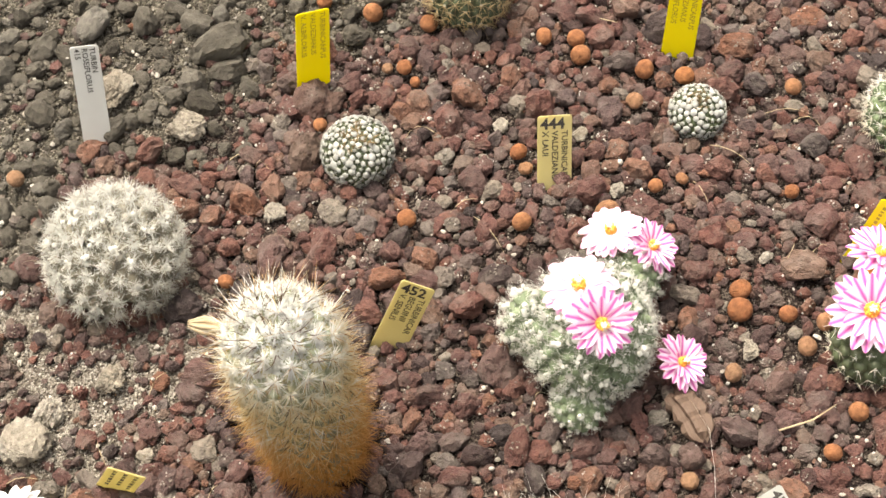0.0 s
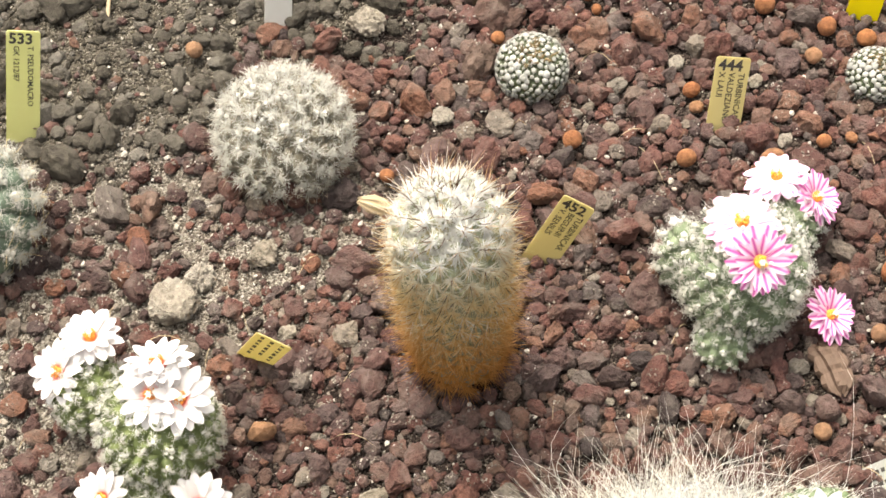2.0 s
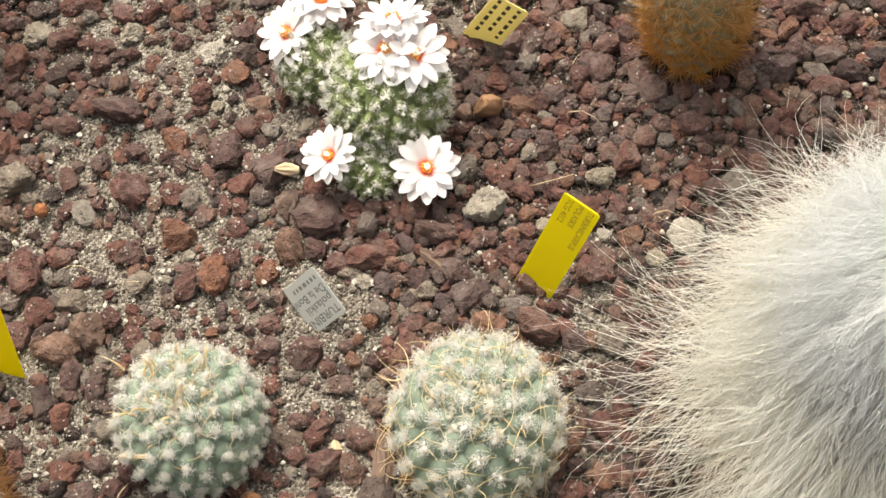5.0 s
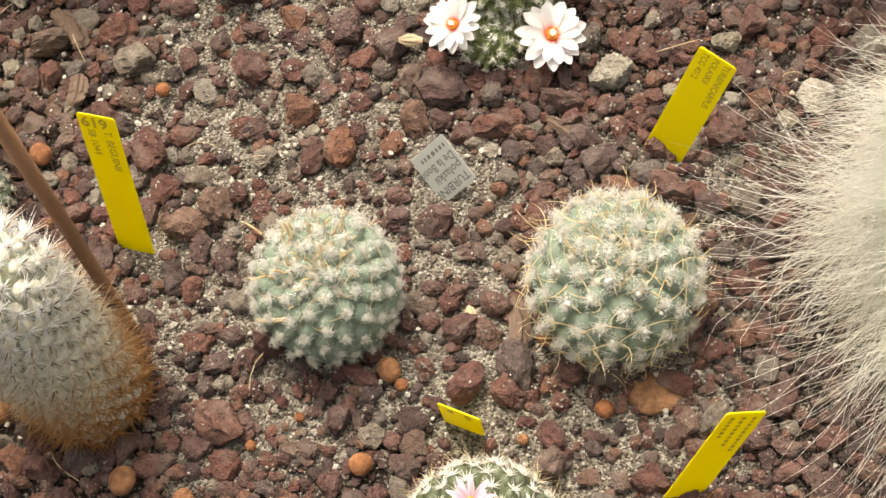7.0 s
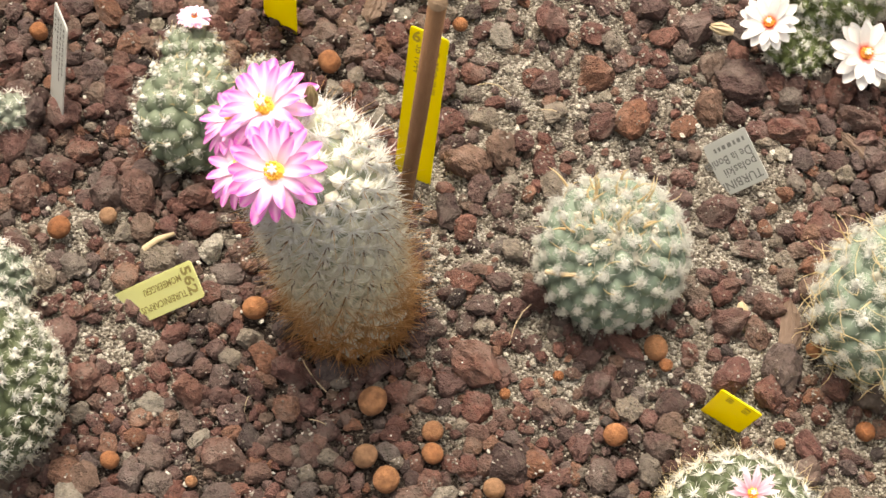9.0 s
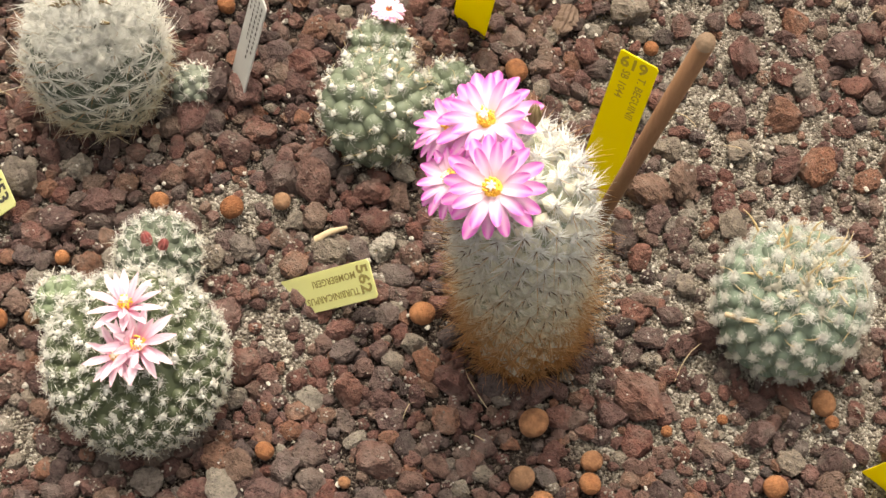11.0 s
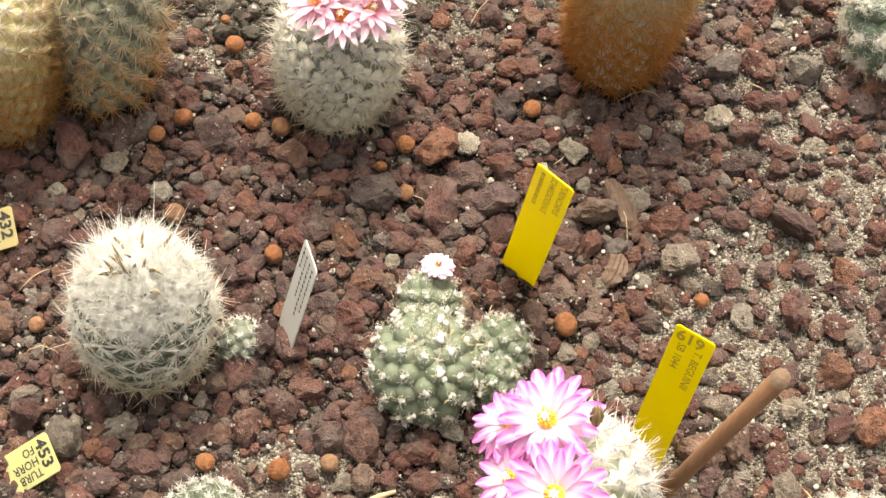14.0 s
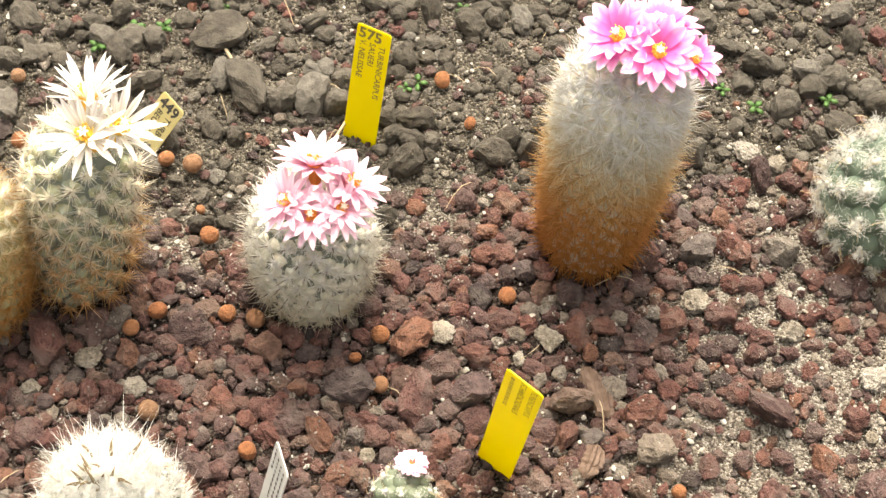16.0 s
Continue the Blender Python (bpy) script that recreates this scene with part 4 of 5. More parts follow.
button((0.114, 0.169), 0.0182, 0.025, 300, 11, "small round grey-white button cactus with dry crown", M_DARK, M_SCALE)
button((0.294, 0.134), 0.0138, 0.018, 180, 12, "small dark green button cactus dotted with white wool", M_DARK, M_SCALE)

# shaggy white cactus with thin dark spines
p = plant("shaggy_cactus", "low round cactus covered in shaggy white wool and thin dark spines", None)
stem(p, (-0.023, 0.146), 0.0285, 0.042, "globe", count=120, cap=(60, 0.6, 0.0030, M_WOOL_TAN), skin=M_DUSTY, tub=(0.5, 0.7), wool=(1.05, M_WOOL, 22, 0.10), seed=13, warts=M_DUSTY,
     spines=((2, 0.014, 0.00020, 0.9, 1.6, M_SP_GREY, "thin grey-brown curved spines"), (24, 0.0080, 0.00027, 0.85, 1.9, M_WOOL, "shaggy white wool"), (5, 0.015, 0.00022, 1.0, 1.2, M_SP_GREY, "", (0.0, 0.45))), crown=(60, 0.008, 0.00028, 0.011, M_SP_GREY))

# golden column
p = plant("golden_column_cactus", "stout column cactus with golden spines fading to white at the crown", None)
b = stem(p, (0.052, 0.010), 0.0215, 0.153, "column", (0.002, 0.0), 250, M_KHAKI, (0.46, 0.42), (0.55, M_SP_GOLD, 14), seed=14, base=0.76, warts=M_MIST,
         spines=((32, 0.0078, 0.00042, 1.12, 0.06, M_SP_GOLD, "golden radial spines"), (10, 0.0105, 0.00030, 0.9, 0.06, M_SP_GOLD, "", (0.0, 0.62)), (5, 0.0125, 0.00025, 0.55, 0.06, M_SP_GOLD, "longer central spines"), (1, 0.0085, 0.00036, 0.45, 0.0, M_SP_DARK, "dark central spines", (0.5, 0.97)), (3, 0.0150, 0.00019, 0.50, 0.05, M_SP_TIP, "brown outer spines")),
         crown=(90, 0.016, 0.00028, 0.0070, M_SP_DARK), cap=(190, 0.95, 0.0034, M_WOOL))
bud(p, 0.0255, 0.035, 0.118, 0.005, (-1, 0.25, 0.5), M_STRAW, "dry_fruit")

# green clump with striped pink flowers
p = plant("pink_flowering_cactus", "woolly green cactus clump with open pink striped flowers", None)
SP = ((4, 0.0045, 0.00022, 0.9, 0.2, M_SP_WHITE, ""),)
stem(p, (0.195, 0.018), 0.0262, 0.062, "globe", count=120, skin=M_JADE, tub=(0.54, 0.5), wool=(1.0, M_WOOL, 18, 0.115), spines=((1, 0.005, 0.00020, 0.9, 1.2, M_SP_WHITE, ""),), seed=15, warts=M_JADE, cap=(70, 0.8, 0.0034, M_WOOL))
stem(p, (0.229, 0.052), 0.0140, 0.028, "globe", count=70, skin=M_JADE, tub=(0.52, 0.5), wool=(0.90, M_WOOL, 12, 0.12), seed=16, name="offset")
o = stem(p, (0.181, -0.008), 0.0118, 0.024, "globe", count=60, skin=M_JADE, tub=(0.5, 0.4), wool=(0.75, M_WOOL, 12, 0.14), seed=17, name="offset")
stem(p, (0.169, 0.036), 0.0100, 0.046, "globe", count=50, skin=M_JADE, tub=(0.5, 0.4), wool=(1.0, M_WOOL, 16, 0.12), seed=18, name="offset")
put("scar", mesh_np("scar", *tube([(0, -0.006, 0.017), (0, -0.0075, 0.0185)], [0.0024, 0.0018], 10)), M_SCAR, o)
flower(p, 0.193, 0.026, 0.070, 0.0172, "pale", (0, 0.1, 1), seed=1, label="pale pink-white flower")
flower(p, 0.197, 0.004, 0.068, 0.0158, "striped", (0.1, -0.8, 1), seed=2)
flower(p, 0.223, 0.068, 0.033, 0.0150, "pale", (-0.1, 0.25, 1), seed=3, label="pale pink-white flower")
flower(p, 0.241, 0.055, 0.028, 0.0140, "striped", (0.7, -0.2, 1), seed=4)
flower(p, 0.236, -0.004, 0.014, 0.0140, "striped", (0.55, -0.3, 1), seed=5)

# small dark cactus with two magenta flowers
p = plant("magenta_flowering_cactus", "small grey tubercled cactus under two magenta flowers", None)
stem(p, (0.327, -0.024), 0.0185, 0.034, "globe", count=90, skin=M_DARK, tub=(0.5, 0.4), wool=(0.25, M_WOOL, 3), spines=SP, seed=19)
flower(p, 0.325, -0.019, 0.043, 0.0195, "striped", (-0.1, -0.3, 1), seed=6)
flower(p, 0.344, 0.012, 0.036, 0.0170, "striped", (0.3, 0.2, 1), seed=7)

# plants at the edge of the view behind
p = plant("brown_spined_cactus", "round cactus with brown spines at the far edge", None)
stem(p, (0.20, 0.248), 0.021, 0.045, "globe", count=150, skin=M_DARK, tub=(0.5, 0.4), wool=(0.2, M_WOOL_TAN, 0), spines=((9, 0.008, 0.00025, 0.95, 0.0, M_SP_TAN, ""),), seed=20)
p = plant("white_spined_cactus", "small white-spined cactus beside the gravel", None)
stem(p, (0.394, 0.091), 0.019, 0.040, "globe", count=120, skin=M_GREEN, tub=(0.5, 0.4), wool=(0.36, M_WOOL, 4), spines=((9, 0.007, 0.00025, 0.95, 0.0, M_SP_WHITE, ""),), seed=21)

# clump with white flowers
p = plant("white_flowering_cactus", "light green woolly cactus clump with white orange-throated flowers", None)
stem(p, (-0.098, -0.016), 0.0252, 0.054, "globe", count=160, skin=M_LEAFY, tub=(0.44, 0.60), warts=M_LEAFY, wool=(0.80, M_WOOL, 16), spines=SP, seed=22)
stem(p, (-0.132, 0.012), 0.0160, 0.036, "globe", count=90, skin=M_LEAFY, tub=(0.44, 0.60), warts=M_LEAFY, wool=(0.80, M_WOOL, 16), spines=SP, seed=23, name="offset")
stem(p, (-0.108, -0.044), 0.0142, 0.022, "globe", count=80, skin=M_LEAFY, tub=(0.44, 0.60), warts=M_LEAFY, wool=(0.80, M_WOOL, 16), spines=SP, seed=24, name="offset")
for i, (x, y, z, r, d) in enumerate(((-0.144, 0.017, 0.037, 0.0150, (-0.5, -0.25, 1)), (-0.135, 0.023, 0.036, 0.0115, (-0.2, -0.2, 1)), (-0.126, 0.031, 0.042, 0.0150, (0.1, 0.15, 1)),
                                     (-0.095, -0.013, 0.059, 0.0165, (-0.1, -0.35, 1)), (-0.082, -0.016, 0.057, 0.0160, (0.25, -0.4, 1)), (-0.091, 0.003, 0.060, 0.0160, (0, 0.5, 1)),
                                     (-0.127, -0.048, 0.028, 0.0130, (-0.3, -0.3, 1)), (-0.082, -0.058, 0.025, 0.0155, (0.2, -0.4, 1)))):
    flower(p, x, y, z, r, "white", d, seed=30 + i, centre=0.15, pollen=M_POLLEN_RUST)
bud(p, -0.146, -0.049, 0.020, 0.0035, (-1, 0, 0.3), M_STRAW)

# woolly blue-green globe
p = plant("blue_green_globe_cactus", "blue-green round cactus with white wool tufts and straw spines", None)
stem(p, (-0.190, 0.122), 0.0295, 0.056, "globe", count=64, cap=(50, 0.45, 0.0030, M_WOOL_TAN), skin=M_TEAL, tub=(0.64, 0.46), wool=(0.84, M_WOOL, 52, 0.11), seed=25,
     spines=((3, 0.012, 0.00026, 0.9, 2.2, M_SP_TAN, "curly straw spines"),))

# two grey-green globes with curly straw spines
p = plant("grey_globe_cactus", "grey-green round cactus with cream wool and a dry crown", None)
b = stem(p, (-0.193, -0.174), 0.0288, 0.056, "globe", count=125, cap=(110, 0.62, 0.0030, M_WOOL_TAN), skin=M_BLUEGREEN, tub=(0.58, 0.38), wool=(0.58, M_WOOL, 46, 0.10), seed=26,
         spines=((1, 0.010, 0.00036, 1.3, 2.8, M_SP_TAN, "curly straw spines", (0.72, 1.0)),), crown=(44, 0.012, 0.0007, 0.010, M_SP_TAN))
put("dry_spine", mesh_np("dry_spine", *tube([(-0.028, -0.018, 0.037), (-0.018, -0.021, 0.042), (-0.008, -0.021, 0.047)], [0.0012, 0.0011, 0.0006], 6)), M_STRAW, b)
p = plant("curly_spined_globe_cactus", "grey-green round cactus tangled in curly straw spines", None)
stem(p, (-0.068, -0.187), 0.0322, 0.060, "globe", count=110, cap=(90, 0.58, 0.0032, M_WOOL_TAN), skin=M_BLUEGREEN, tub=(0.58, 0.38), wool=(0.66, M_WOOL, 48, 0.10), seed=27,
     spines=((2, 0.019, 0.00034, 1.25, 3.6, M_SP_TAN, "long curly straw spines"),), crown=(40, 0.016, 0.0005, 0.012, M_SP_TAN))

# white column with purple flowers
p = plant("purple_flowering_column_cactus", "white-spined column cactus, rust-brown at the base, with purple flowers", None)
b = stem(p, (-0.302, -0.203), 0.0230, 0.139, "column", (-0.016, 0.005), 290, M_MIST, (0.46, 0.36), (0.60, M_SP_PURPLE, 16), seed=28, base=0.88, warts=M_SAGE,
         spines=((26, 0.0076, 0.00044, 1.10, 0.08, M_SP_PURPLE, "dense radial spines"), (2, 0.0048, 0.00060, 0.45, 0.0, M_SP_DARK, "dark central spines", (0.42, 0.97)), (5, 0.0112, 0.00022, 0.58, 0.05, M_SP_PURPLE, ""),
                 (8, 0.0145, 0.00022, 0.65, 0.08, M_SP_RUST, "rusty outer spines", (0.0, 0.44)), (1, 0.0150, 0.00018, 0.5, 0.08, M_SP_TIP, "long brown spines", (0.4, 1.0))), cap=(50, 0.9, 0.0022, M_WOOL))
flower(p, -0.333, -0.190, 0.148, 0.0180, "purple", (-0.3, -0.15, 1), M_POLLEN, 41)
flower(p, -0.325, -0.218, 0.150, 0.0180, "purple", (-0.2, -0.45, 1), M_POLLEN, 42)
flower(p, -0.346, -0.189, 0.136, 0.0145, "purple", (-0.8, 0.1, 1), M_POLLEN, 43)
flower(p, -0.341, -0.210, 0.135, 0.0140, "purple", (-0.8, -0.3, 1), M_POLLEN, 44)
bud(p, -0.316, -0.186, 0.149, 0.0030, (-0.1, 0.3, 1), M_SCAR, "dry_flower")

# low globe with a pink flower near the front
p = plant("starry_globe_cactus", "green globe cactus with star-like white spines and a pink flower", None)
stem(p, (-0.135, -0.296), 0.0300, 0.056, "globe", count=180, skin=M_DARK, tub=(0.5, 0.4), wool=(0.30, M_WOOL, 6), seed=29,
     spines=((18, 0.0058, 0.00032, 1.08, 0.0, M_SP_WHITE, ""), (9, 0.010, 0.00016, 0.9, 0.1, M_SP_TAN, "straw outer spines", (0.0, 0.62))))
flower(p, -0.136, -0.291, 0.064, 0.0108, "pink", (0, -0.2, 1), seed=45)
flower(p, -0.134, -0.305, 0.060, 0.0085, "hot", (0, -0.6, 1), seed=46)
bud(p, -0.126, -0.296, 0.058, 0.0028, (0.3, 0, 1))

# globe with narrow pink flowers and an offset with red buds
p = plant("star_flowered_cactus", "broad green woolly cactus with narrow pale pink flowers", None)
SP2 = ((7, 0.0048, 0.00022, 1.0, 0.15, M_SP_WHITE, ""),)
stem(p, (-0.453, -0.265), 0.0340, 0.058, "globe", count=250, skin=M_DARK, tub=(0.5, 0.42), wool=(0.78, M_WOOL, 10, 0.12), spines=SP2, seed=47)
stem(p, (-0.460, -0.212), 0.0160, 0.028, "globe", count=90, skin=M_SLATE, tub=(0.5, 0.42), wool=(0.7, M_WOOL, 8), spines=SP2, seed=48, name="offset")
stem(p, (-0.492, -0.242), 0.0110, 0.024, "globe", count=50, skin=M_JADE, tub=(0.5, 0.4), wool=(0.7, M_WOOL, 8), spines=SP2, seed=49, name="offset")
flower(p, -0.455, -0.260, 0.070, 0.0150, "pink", (-0.1, 0.25, 1), M_BUD, 50, centre=0.12)
flower(p, -0.446, -0.274, 0.069, 0.0150, "pink", (0.25, -0.3, 1), M_BUD, 51, centre=0.12)
flower(p, -0.453, -0.279, 0.065, 0.0130, "pink", (-0.3, -0.5, 1), M_BUD, 52, centre=0.12)
bud(p, -0.463, -0.214, 0.031, 0.0028, (-0.2, 0.2, 1))
bud(p, -0.456, -0.215, 0.031, 0.0026, (0.2, 0.2, 1))

# tubercled green clump with one tiny flower
p = plant("tubercled_clump_cactus", "grey-green knobbly cactus clump with white areoles and one tiny flower", None)
SP3 = ((1, 0.006, 0.00026, 0.9, 1.2, M_SP_TAN, "few bent spines"),)
stem(p, (-0.386, -0.120), 0.0215, 0.041, "globe", count=72, skin=M_MOSS, tub=(0.60, 0.40), cap=(40, 0.4, 0.0022, M_WOOL_TAN), wool=(0.66, M_WOOL, 12, 0.15), spines=SP3, seed=53, crown=(24, 0.004, 0.0004, 0.006, M_SP_TAN))
stem(p, (-0.392, -0.087), 0.0125, 0.026, "globe", count=50, skin=M_MOSS, tub=(0.58, 0.42), wool=(0.66, M_WOOL, 12, 0.15), spines=SP3, seed=54, name="offset")
stem(p, (-0.356, -0.098), 0.0115, 0.022, "globe", count=45, skin=M_MOSS, tub=(0.58, 0.42), wool=(0.66, M_WOOL, 12, 0.15), spines=SP3, seed=55, name="offset")
stem(p, (-0.356, -0.114), 0.0100, 0.020, "globe", count=40, skin=M_MOSS, tub=(0.58, 0.42), wool=(0.66, M_WOOL, 12, 0.15), spines=SP3, seed=56, name="offset")
flower(p, -0.391, -0.075, 0.030, 0.0072, "pale", (0, 0.3, 1), seed=57, pollen=M_BUD)

# white spiny globe with an offset
p = plant("white_spiny_globe_cactus", "tall round cactus wrapped in interlaced white spines", None)
stem(p, (-0.510, -0.132), 0.0268, 0.073, "globe", count=125, cap=(420, 0.86, 0.0064, M_WOOL), skin=M_SLATE, tub=(0.46, 0.34), wool=None, seed=58,
     spines=((36, 0.0098, 0.00030, 1.38, 0.28, M_SP_CLOUD, "white interlaced spines", (0.0, 0.90), 0.36), (8, 0.0050, 0.00022, 1.1, 0.5, M_SP_CLOUD, "", (0.0, 0.9)), (1, 0.0110, 0.00020, 0.55, 0.1, M_SP_RUST, "brown central spines")), crown=(22, 0.014, 0.0014, 0.0045, M_SCAR))
stem(p, (-0.470, -0.124), 0.0085, 0.018, "globe", count=45, skin=M_GREY, tub=(0.5, 0.4), wool=(0.28, M_WOOL, 4), spines=((8, 0.005, 0.0002, 1.0, 0.0, M_SP_WHITE, ""),), seed=59, name="offset")

# group behind: columns and a flowering globe
p = plant("pink_crowned_globe_cactus", "white-spined globe cactus crowned with soft pink flowers", None)
stem(p, (-0.461, 0.019), 0.0255, 0.084, "globe", count=170, skin=M_GREY, warts=M_SAGE, tub=(0.44, 0.40), wool=(0.62, M_WOOL, 10), seed=60,
     spines=((30, 0.0070, 0.00034, 1.24, 0.10, M_SP_WHITE, "white star spines"), (5, 0.0112, 0.00023, 0.7, 0.05, M_SP_WHITE, ""), (1, 0.0070, 0.00040, 0.4, 0.0, M_SP_DARK, "dark central spines", (0.3, 1.0))))
for i, (x, y, z, r, d) in enumerate(((-0.455, -0.004, 0.101, 0.0150, (0, -0.5, 1)), (-0.467, -0.001, 0.103, 0.0155, (-0.45, -0.2, 1)), (-0.443, 0.002, 0.102, 0.0152, (0.5, -0.25, 1)),
                                     (-0.459, 0.018, 0.109, 0.0180, (-0.1, 0.5, 1)), (-0.441, 0.014, 0.105, 0.0165, (0.5, 0.3, 1)))):
    flower(p, x, y, z, r, "soft", d, seed=61 + i, centre=0.15, pollen=M_POLLEN_RUST)
p = plant("hot_pink_column_cactus", "thick column cactus, white above and golden brown below, with magenta flowers", None)
stem(p, (-0.334, 0.077), 0.0240, 0.149, "column", (0.002, 0.0), 360, M_SAGE, (0.46, 0.34), (0.66, M_SP_AMBER, 16), seed=70, base=0.76,
     spines=((30, 0.0090, 0.00044, 1.0, 0.06, M_SP_AMBER, "dense golden and white spines"), (7, 0.0130, 0.00030, 0.60, 0.05, M_SP_AMBER, ""), (1, 0.0125, 0.00018, 0.5, 0.05, M_SP_TIP, "")), cap=(60, 0.9, 0.0022, M_WOOL))
for i, (x, y, z, r, d) in enumerate(((-0.341, 0.072, 0.169, 0.0170, (-0.4, -0.3, 1)), (-0.323, 0.067, 0.170, 0.0165, (0.1, -0.5, 1)), (-0.324, 0.085, 0.166, 0.0165, (0, 0.4, 1)), (-0.307, 0.077, 0.158, 0.0135, (0.7, 0.1, 1)))):
    flower(p, x, y, z, r, "hot", d, M_POLLEN, 71 + i)
p = plant("cream_flowering_column_cactus", "column cactus with pale star spines and cream pointed flowers", None)
stem(p, (-0.572, 0.000), 0.0215, 0.109, "column", (0.012, 0.006), 165, M_GREY, (0.44, 0.40), (0.56, M_SP_CREAM, 16), seed=75, base=0.88, warts=M_MIST,
     spines=((20, 0.0072, 0.00034, 1.22, 0.06, M_SP_CREAM, "pale star spines"), (4, 0.0125, 0.00024, 0.6, 0.0, M_SP_CREAM, ""), (1, 0.0110, 0.00032, 0.5, 0.0, M_SP_DARK, "dark central spines", (0.5, 1.0)), (5, 0.0140, 0.00024, 0.75, 0.0, M_SP_TIP, "golden outer spines", (0, 0.6))))
for i, (x, y, z, r, d) in enumerate(((-0.553, -0.005, 0.128, 0.0216, (0, -0.4, 1)), (-0.558, 0.014, 0.130, 0.0207, (-0.1, 0.4, 1)), (-0.541, 0.004, 0.126, 0.0198, (0.6, 0.05, 1)))):
    flower(p, x, y, z, r, "cream", d, M_POLLEN, 76 + i)
p = plant("golden_spined_column_cactus", "shorter golden-brown spined column cactus beside it", None)
stem(p, (-0.612, -0.030), 0.0245, 0.100, "column", (0, 0), 240, M_KHAKI, (0.46, 0.34), (0.36, M_SP_GOLD, 9), seed=79, spines=((46, 0.0080, 0.00018, 1.05, 0.05, M_SP_GOLD, ""), (5, 0.0120, 0.00020, 0.65, 0.0, M_SP_TIP, "")))

# old man cactus, all hair
p = plant("old_man_cactus", "large mound of long silky white hair over a column cactus", None)
HX, HY, HR, HH = 0.124, -0.181, 0.051, 0.142
b = stem(p, (HX, HY), HR, HH, "column", (0, 0), 120, M_HAIR, (0.4, 0.1), None, seed=80, base=0.95)
g = np.random.default_rng(81)


def hair(locks, each, low, top, long, material, label, lift=0.35, fall_by=0.10, wave=0.5, spread=0.004, thick=0.00030, gather=0.75, points=7):
    """Hair in pointed locks: the strands of one lock run side by side and meet towards its tip."""
    a, u = g.uniform(0, 2 * np.pi, locks), np.sqrt(g.uniform(low * low, top * top, locks))
    k = np.clip((u - 0.68) / 0.32, 0, 1)
    k = np.where(k > 0, 1 - (1 - k) ** 1.7, 0)
    flat = np.sqrt(1 - k * k)
    ca, sa = np.cos(a), np.sin(a)
    o = np.stack([HR * np.maximum(flat, 0.03) * ca, HR * np.maximum(flat, 0.03) * sa, HH * (np.minimum(u, 0.68) + 0.32 * k)], 1)
    fall = np.stack([ca * k, sa * k, -flat], 1)
    out = np.stack([ca * flat, sa * flat, k], 1)
    d = fall * 0.8 + out * lift * g.uniform(0.4, 1.5, (locks, 1)) + g.normal(size=(locks, 3)) * 0.22
    d /= np.linalg.norm(d, axis=1)[:, None]
    size = long * g.uniform(0.65, 1.3, locks) * np.where(sa > 0.25, 0.74, 1.0)
    guide = curls(o, d, size, wave, points, g, (0, 0, -fall_by))
    s = np.linspace(0, 1, points)
    start = g.normal(size=(locks, each, 3)) * spread
    drift = g.normal(size=(locks, each, 3)) * 0.10
    paths = guide[:, None] + start[:, :, None] * (1 - gather * s ** 0.8)[None, None, :, None] + drift[:, :, None] * (s * s * (1 - gather * 0.6))[None, None, :, None] * size[:, None, None, None]
    wiggle = np.sin(g.uniform(0, 6.3, (locks, 1, 1, 3)) + g.normal(size=(locks, each, 1, 3)) * 0.5 + s[None, None, :, None] * g.uniform(4, 9, (locks, 1, 1, 3)))
    paths = paths + wiggle * (0.028 * s[None, None, :, None] * size[:, None, None, None])
    paths = guide[:, None, :1] + (paths - guide[:, None, :1]) * g.uniform(0.7, 1.12, (locks, each, 1, 1))
    coat("hair_coat", mesh_np("hair_coat", *strands(paths.reshape(-1, points, 3), thick)), material, b, None, label)


hair(1500, 9, 0.06, 1.0, 0.030, M_HAIR, "matted white hair", 0.26, 0.05, 1.1, 0.008, 0.00020, 0.2, 5)
hair(760, 13, 0.36, 1.0, 0.046, M_HAIR, "long white hair", 0.20, 0.06, 1.0, 0.009, 0.00014, 0.5)
hair(1150, 11, 0.03, 0.62, 0.082, M_HAIR_TAN, "straw-coloured older hair", 0.80, 0.045, 1.7, 0.012, 0.00022, 0.5)
hair(380, 8, 0.30, 1.0, 0.040, M_HAIR, "tangled white hair", 0.40, 0.03, 2.6, 0.006, 0.00014, 0.35)
hair(460, 12, 0.03, 0.50, 0.104, M_HAIR_TAN, "long golden hair", 1.0, 0.03, 1.6, 0.013, 0.00021, 0.45)
hair(44, 12, 0.35, 0.95, 0.064, M_HAIR, "long pointed locks", 0.45, 0.03, 0.7, 0.004, 0.00018, 0.85)
hair(70, 1, 0.10, 0.8, 0.085, M_HAIR_TAN, "stray long hairs", 0.8, 0.02, 1.2, 0.002, 0.00014)
p = plant("white_tufted_cactus", "white tufted cactus with a pale red-eyed flower beside the hairy mound", None)
stem(p, (0.200, -0.124), 0.0250, 0.050, "globe", count=130, skin=M_GREEN, tub=(0.52, 0.45), wool=(0.36, M_WOOL, 5), spines=SP, seed=82)
flower(p, 0.198, -0.126, 0.058, 0.0170, "white", (0.2, -0.2, 1), M_BUD, 83)

